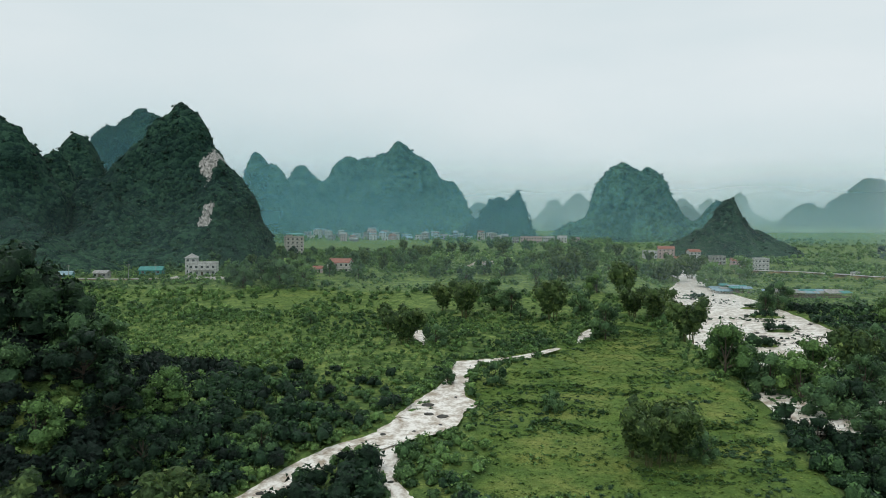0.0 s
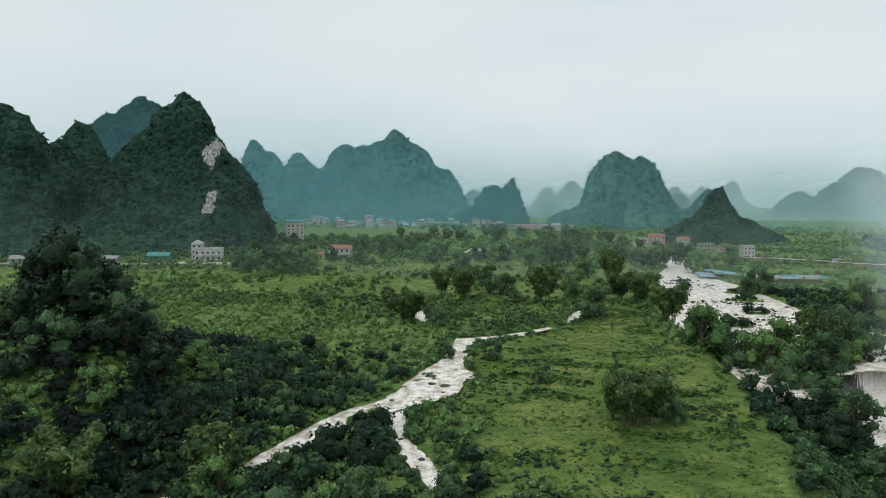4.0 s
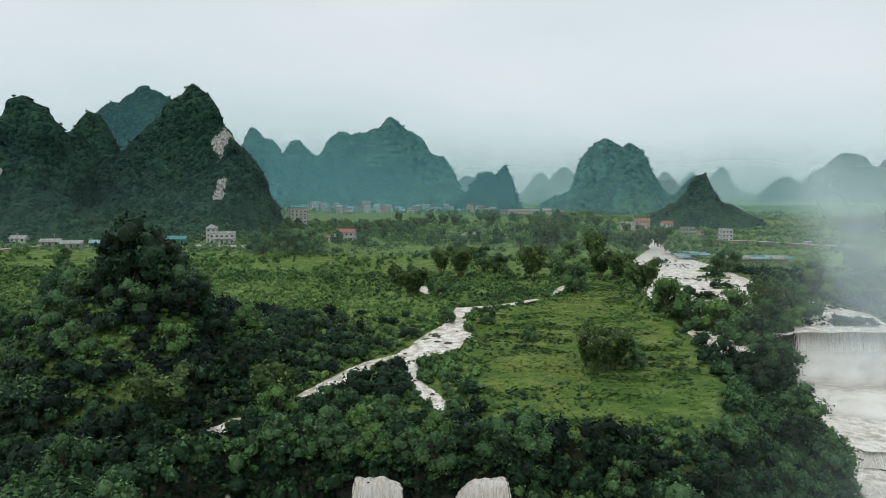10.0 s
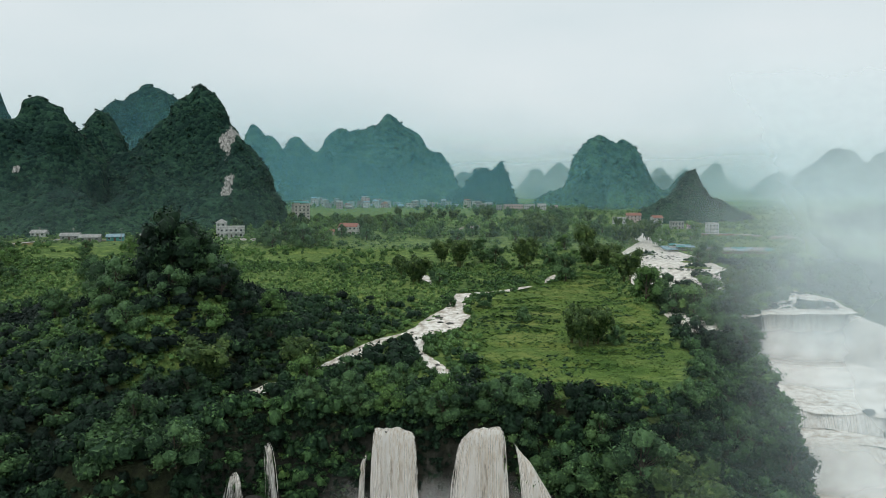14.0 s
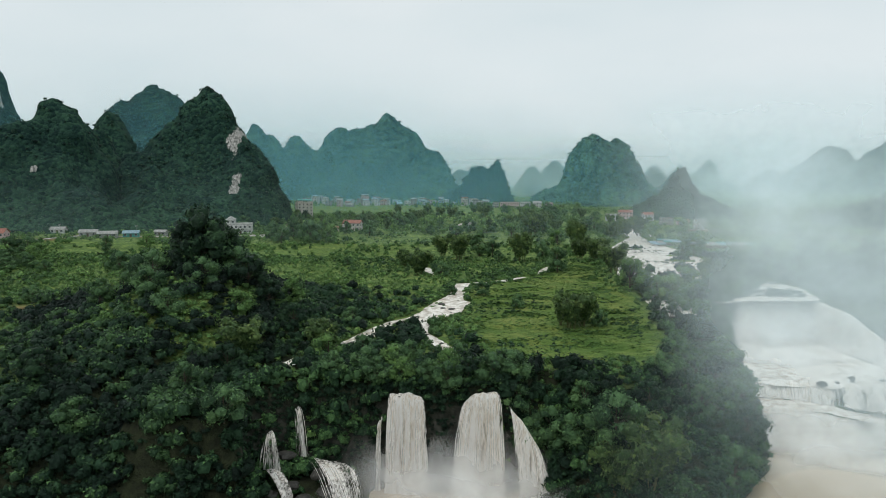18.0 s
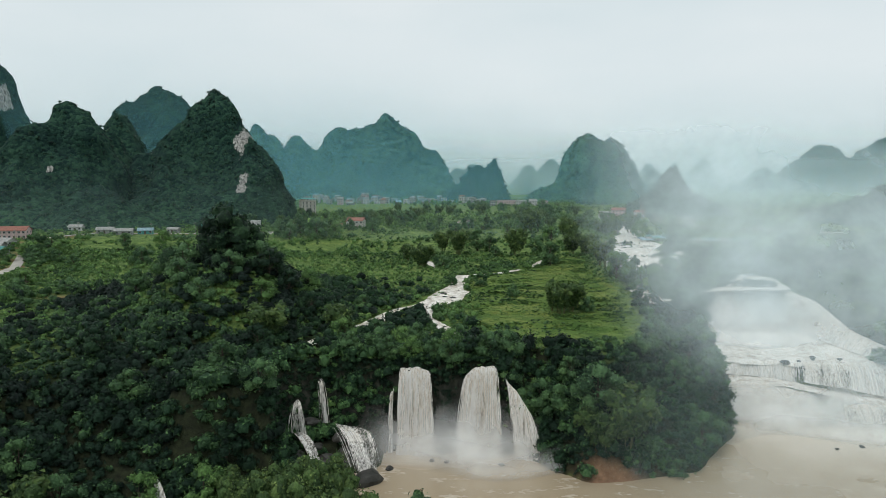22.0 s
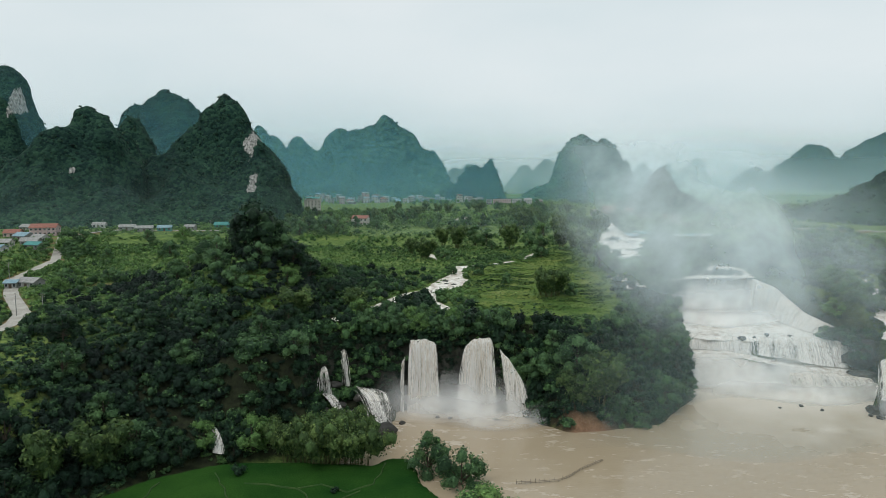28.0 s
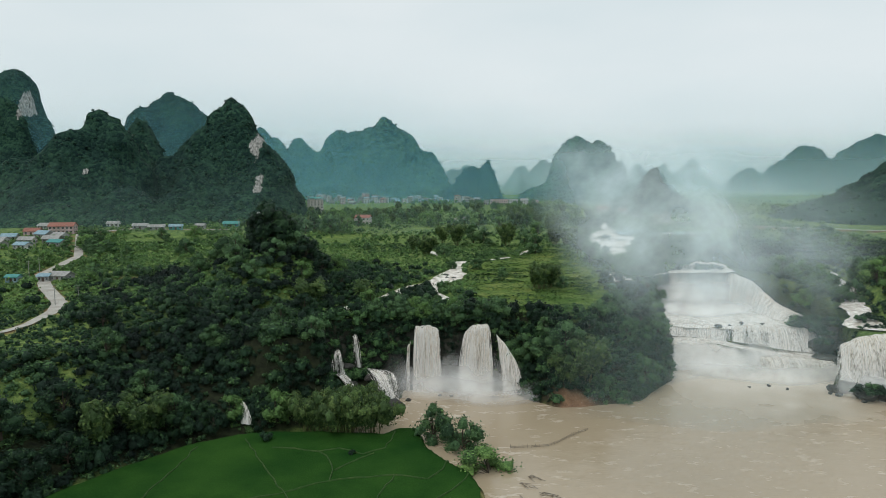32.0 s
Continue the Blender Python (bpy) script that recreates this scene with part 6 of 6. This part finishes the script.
def power_pole(x, y, h):
    top = empty("utility_pole", pose(x, y, ground_z(x, y) - 0.2), "grey concrete utility pole with a crossarm", "pole", "utility poles")
    part("shaft", tube(bmesh.new(), (0, 0, -0.3), (0, 0, h), 0.16, 0.10, 8), M_GREY, top)
    for z in (h - 0.5, h - 1.3):
        arm = part("crossarm", boxed(0, 0, z, 1.8, 0.12, 0.12), M_WOOD, top)
        for s in (-0.8, 0, 0.8):
            part("insulator", tube(bmesh.new(), (s, 0, z + 0.12), (s, 0, z + 0.34), 0.07, 0.05, 6), M_WHITE, arm)
    return top


for x, y, h in [(-148, 10, 9), (-142, 16, 7), (-196, 66, 9), (-200, 80, 9), (-252, 156, 9), (-262, 205, 9), (-257, 262, 9), (-240, 270, 9), (-216, 282, 9), (-190, 296, 9), (-176, 300, 9), (-120, 306, 9)]:
    power_pole(x, y, h)


def weir_fence():
    top = empty("bamboo_weir", pose(28, -56, POOL_Z), "low bamboo weir fence standing in the brown pool", "fence")
    pts = [(28, -56), (34, -55.2), (39, -54), (42, -51.5), (46, -46.5), (52.6, -40.6)]
    for (ax, ay), (bx, by) in zip(pts, pts[1:]):
        n = max(2, int(math.hypot(bx - ax, by - ay) / 1.1))
        for i in range(n):
            x, y = ax + (bx - ax) * i / n - 28, ay + (by - ay) * i / n + 56
            part("post", tube(bmesh.new(), (x, y, -1.5), (x + pick.uniform(-0.1, 0.1), y, pick.uniform(0.8, 1.3)), 0.06, 0.05, 6), M_WOOD, top)
        for z in (0.25, 0.6):
            part("rail", tube(bmesh.new(), (ax - 28, ay + 56, z), (bx - 28, by + 56, z), 0.07, 0.06, 6), M_WOOD, top)
    return top


weir_fence()
paddy = grid_mesh("rice_field", np.arange(-140, 32, 1.5), np.arange(-330, -46, 1.5), lambda x, y: land(x, y)[0] + 0.3 + 0.08 * fbm(x, y, 1.5, 2, 91), M_RICE, keep=lambda x, y, h: side(x, y, RICE) + 2.0 * fbm(x, y, 9, 2, 93) < 0.3)
tagged(paddy, "lush green rice paddies on the valley bottom", "field", kind="structure")


def finer(points):
    out = []
    for (ax, ay), (bx, by) in zip(points, points[1:]):
        n = max(1, int(math.hypot(bx - ax, by - ay) / 3))
        out += [(ax + (bx - ax) * i / n, ay + (by - ay) * i / n) for i in range(n)]
    return out + [points[-1]]


def bund(points):
    line = [(x + 0.5 * pick.uniform(-1, 1), y + 0.5 * pick.uniform(-1, 1), 0.2) for x, y in finer(points)]
    ob = band_water("paddy_bund", line, lambda x, y: land(x, y)[0] + 0.62, M_EARTH_GRASS, "low grassy earth bund between rice paddies", 0)
    ob.data.vertices.foreach_set("co", ob_ridge(ob))
    return tagged(ob, "low grassy earth bund between rice paddies", "bund", "paddy bunds", "structure")


def ob_ridge(ob):
    co = np.empty(len(ob.data.vertices) * 3, np.float32)
    ob.data.vertices.foreach_get("co", co)
    co = co.reshape(-1, 7, 3)
    co[:, :, 2] += np.array([-0.45, -0.1, 0, 0.03, 0, -0.1, -0.45], np.float32)
    return co.ravel()


M_EARTH_GRASS = surface("grassy_bund", (0.022, 0.070, 0.014), (0.060, 0.105, 0.028), 0.6, 0.9, 0.5, 0.1)
for points in ([(-26.3, -65.6), (-21, -72), (-19.5, -78.3), (-19.4, -84), (-26.7, -89.4), (-34.3, -93.9), (-48, -102)], [(-6, -50), (-8, -62.8), (-13.7, -67), (-20.7, -63.3), (-26.3, -65.6), (-40, -63)],
               [(11.3, -62), (9.4, -75.4), (6.2, -82.3), (-2.7, -80.4), (-19.4, -84)], [(16.2, -78), (12.1, -88.4), (6, -95), (-4, -104)], [(-10, -66.5), (-15.8, -72.8), (-19.2, -78.3)],
               [(-49.4, -58), (-37.4, -77.3), (-29.3, -90.1), (-22, -104)], [(-61.5, -64), (-61.3, -81.8), (-62.1, -95), (-64, -112)], [(-2.7, -80.4), (-6, -92), (-4, -104), (2, -125)], [(-48, -102), (-22, -104), (-4, -104)]):
    bund(points)


# ---- rocks ----
def rock_mesh(seed):
    bm = bmesh.new()
    bmesh.ops.create_icosphere(bm, subdivisions=2, radius=1)
    for v in bm.verts:
        k = 1 + 0.45 * noise.noise(v.co * 1.1 + Vector((seed * 7.1, 0, 0))) + 0.15 * noise.noise(v.co * 3 + Vector((0, seed * 3.3, 0)))
        v.co = Vector((v.co.x * k, v.co.y * k * 0.8, v.co.z * k * 0.6))
    me = bpy.data.meshes.new("rock")
    bm.to_mesh(me)
    bm.free()
    me.materials.append(M_ROCK)
    return me


ROCKS = [rock_mesh(i) for i in range(5)]


def rock(x, y, z, s, label="dark wet boulder in the rapids"):
    ob = new("rock", pick.choice(ROCKS))
    ob.matrix_world = pose(x, y, z, pick.uniform(-15, 15), 0, pick.uniform(0, 360)) @ Matrix.Diagonal((s, s, s * pick.uniform(0.7, 1.1), 1))
    return tagged(ob, label, "rock", "boulders")


for x, y, s in [(4, 78, 1.0), (9, 90, 0.6), (11, 116, 0.5), (-4, 66, 0.6), (2, 68, 0.8), (7, 72, 0.8), (1, 46, 0.6), (6, 38, 0.7), (-20, 40, 0.7), (13, 122, 0.6), (3, 84, 1.3), (7, 77, 1.4)]:
    rock(x, y, float(plateau(np.array([x]), np.array([y]))[0]) - 0.2, s)
for i in range(46):
    x, y = pick.uniform(84, 152), pick.uniform(100, 250)
    if side(np.array([x]), np.array([y]), RIVER)[0] < -2:
        rock(x, y, float(water_z(x, y)), pick.uniform(0.5, 1.6))
for x, y, s in [(150, 2, 3.2), (156, -6, 4.0), (163, -8, 4.2), (170, -7, 3.6), (148, -3, 1.4), (153, -10, 1.2), (160, -13, 1.3), (167, -14, 1.2), (146, -1, 0.9)]:
    rock(x, y, POOL_Z + 0.35 * s, s, "dark rock knoll below the great falls")
for x, y, s in [(128, 8, 0.8), (133, 4, 0.7), (120, 6, 0.6), (5, -8, 0.9), (9, -9, 0.8), (24, -10, 1.0), (-6, -14, 1.4)]:
    rock(x, y, POOL_Z + 0.2, s, "dark rock standing in the foaming pool")
for x, y, z, t in [(-26, -13, -18.7, 2.0), (-22, -17, -20.5, 2.4), (-28.5, -7.5, -13.5, 2.2), (-17, -14, -19.2, 2.6), (-13, -16, -21.6, 2.0), (-30, -17, -19, 2.2), (-20.5, -9.5, -17.2, 2.2)]:
    rock(x, y, z, t, "dark mossy ledge under falling water")
rock(-11, -22, POOL_Z + 0.5, 4.2, "rounded dark rock mound beside the falls")
for x, y, z, s in [(163, 48, -10.5, 4.5), (166, 40, -11, 5.5), (160, 33, -15, 4.5), (158, 27, -18, 4.5), (155, 43, -13, 4.6), (159, 38, -15, 5.0), (156, 47, -9.5, 3.6), (162, 34, -14, 4.6), (160, 44, -9, 4.0), (122, 46, -9.2, 1.6), (134, 52, -9.2, 1.2), (142, 50, -9, 0.9), (127, 47, -9.1, 0.8)]:
    rock(x, y, z, s, "dark rock outcrop splitting the great falls")

# ---- bushes on rocks and islands ----
def bush_patch(cx, cy, rx, ry, n, size, material, label, seed, z=None):
    g = np.random.default_rng(seed)
    a, r = g.uniform(0, 2 * np.pi, n), np.sqrt(g.uniform(size=n))
    x, y = cx + rx * r * np.cos(a), cy + ry * r * np.sin(a)
    zz = land(x, y)[0] if z is None else np.full(n, float(z)) + 1.6 * (1 - r)
    s = g.uniform(size[0], size[1], n)
    return scatter("bushes", FINE, x, y, zz + 0.25 * s, s, np.clip(0.45 + 0.2 * g.normal(size=n), 0, 1), material, seed, label, "bushes")


bush_patch(160, -6, 9, 4, 40, (0.9, 1.7), M_LEAF_DARK, "dark bushes growing over a rock knoll", 501, -21.5)
bush_patch(158, 43, 6.5, 5, 46, (1.0, 2.0), M_LEAF_DARK, "dark bushes on a rock between the falls", 502, -8.5)
bush_patch(166, 13, 10, 3, 40, (0.8, 1.6), M_LEAF_DARK, "dark bushes above a waterfall", 508)
bush_patch(70, -15, 8, 3, 26, (0.9, 1.6), M_LEAF, "green bushes on the headland's shore", 503)
bush_patch(2, 82, 2.2, 4.5, 12, (0.6, 1.1), M_LEAF, "bushes on a rock in the stream", 506)
bush_patch(-59, -45.2, 1.8, 1.2, 9, (0.7, 1.4), M_LEAF_DARK, "dark bushes beside a small waterfall", 509)
bush_patch(-52, -45.6, 1.6, 1.2, 8, (0.7, 1.3), M_LEAF, "green bushes beside a small waterfall", 510)
bush_patch(26, -89, 4, 6, 18, (0.5, 0.9), M_LEAF, "low bushes on the muddy bank", 504)
bush_patch(-44, -45.5, 14, 2.2, 40, (0.5, 1.1), M_LEAF, "green bushes along the rice field's edge", 505)
for cx, cy, rx, ry, n, z in [(163, 48, 6, 5, 30, -7.5), (160, 36, 4, 5, 26, -10), (158, 28, 3, 4, 16, -13), (166, 40, 5, 6, 26, -7), (170, 20, 5, 4, 18, -1.5), (156, -9, 5, 3, 18, -21), (164, -11, 5, 3, 18, -21), (110, 112, 8, 3, 44, 4.6), (122, 120, 6, 2, 18, 5.4), (143, 121, 8, 2, 22, 5.4), (101, 100, 6, 4, 26, 5)]:
    bush_patch(cx, cy, rx, ry, n, (0.9, 2.2), M_LEAF_DARK, "dark bushes on wet rocks among the great falls", int(cx * 7 + cy), z)
for k, (cx, cy, rx, ry) in enumerate(ISLANDS):
    bush_patch(cx, cy, rx * 0.85, ry * 0.85, int(8 + rx * ry * 0.35), (0.9, 1.9), M_LEAF_DARK, "bushes on an island in the river", 520 + k)


for cx, cy, rx, n, z in [(-5.9, 0.7, 1.1, 7, -1.6), (5.2, 0.8, 1.2, 7, -2.2), (0, 2.0, 5, 12, 0.3), (13.0, 0.8, 1.3, 8, -2.0), (18.5, 2.2, 5, 12, 0.8), (27.4, 0.6, 1.5, 8, -3.0), (-27, -2.0, 1.6, 6, -3.0), (-32.4, -6.6, 1.4, 6, -7.2)]:
    bush_patch(cx, cy, rx, 0.8, n, (0.6, 1.3), M_LEAF_DARK, "dark bushes overhanging the lip of a waterfall", int(700 + cx * 3), z)


# ---- driftwood ----
def driftwood(x, y, turn, n, seed):
    g = random.Random(seed)
    top = empty("driftwood", pose(x, y, POOL_Z + 0.1, 0, 0, turn), "tangle of grey driftwood stranded in brown water", "driftwood", "driftwood")
    for i in range(n):
        a = g.uniform(-0.5, 0.5)
        px, py, l = g.uniform(-2, 2), g.uniform(-1, 1), g.uniform(1.5, 4)
        part("branch", tube(bmesh.new(), (px, py, g.uniform(0, 0.3)), (px + l * math.cos(a), py + l * math.sin(a), g.uniform(0, 0.4)), 0.10, 0.04, 6), M_WOOD, top)
    return top


for x, y, turn, seed in [(31, -80, -40, 1), (35, -85, -20, 2), (29, -88, -60, 3), (33, -76, -50, 4)]:
    driftwood(x, y, turn, 6, seed)
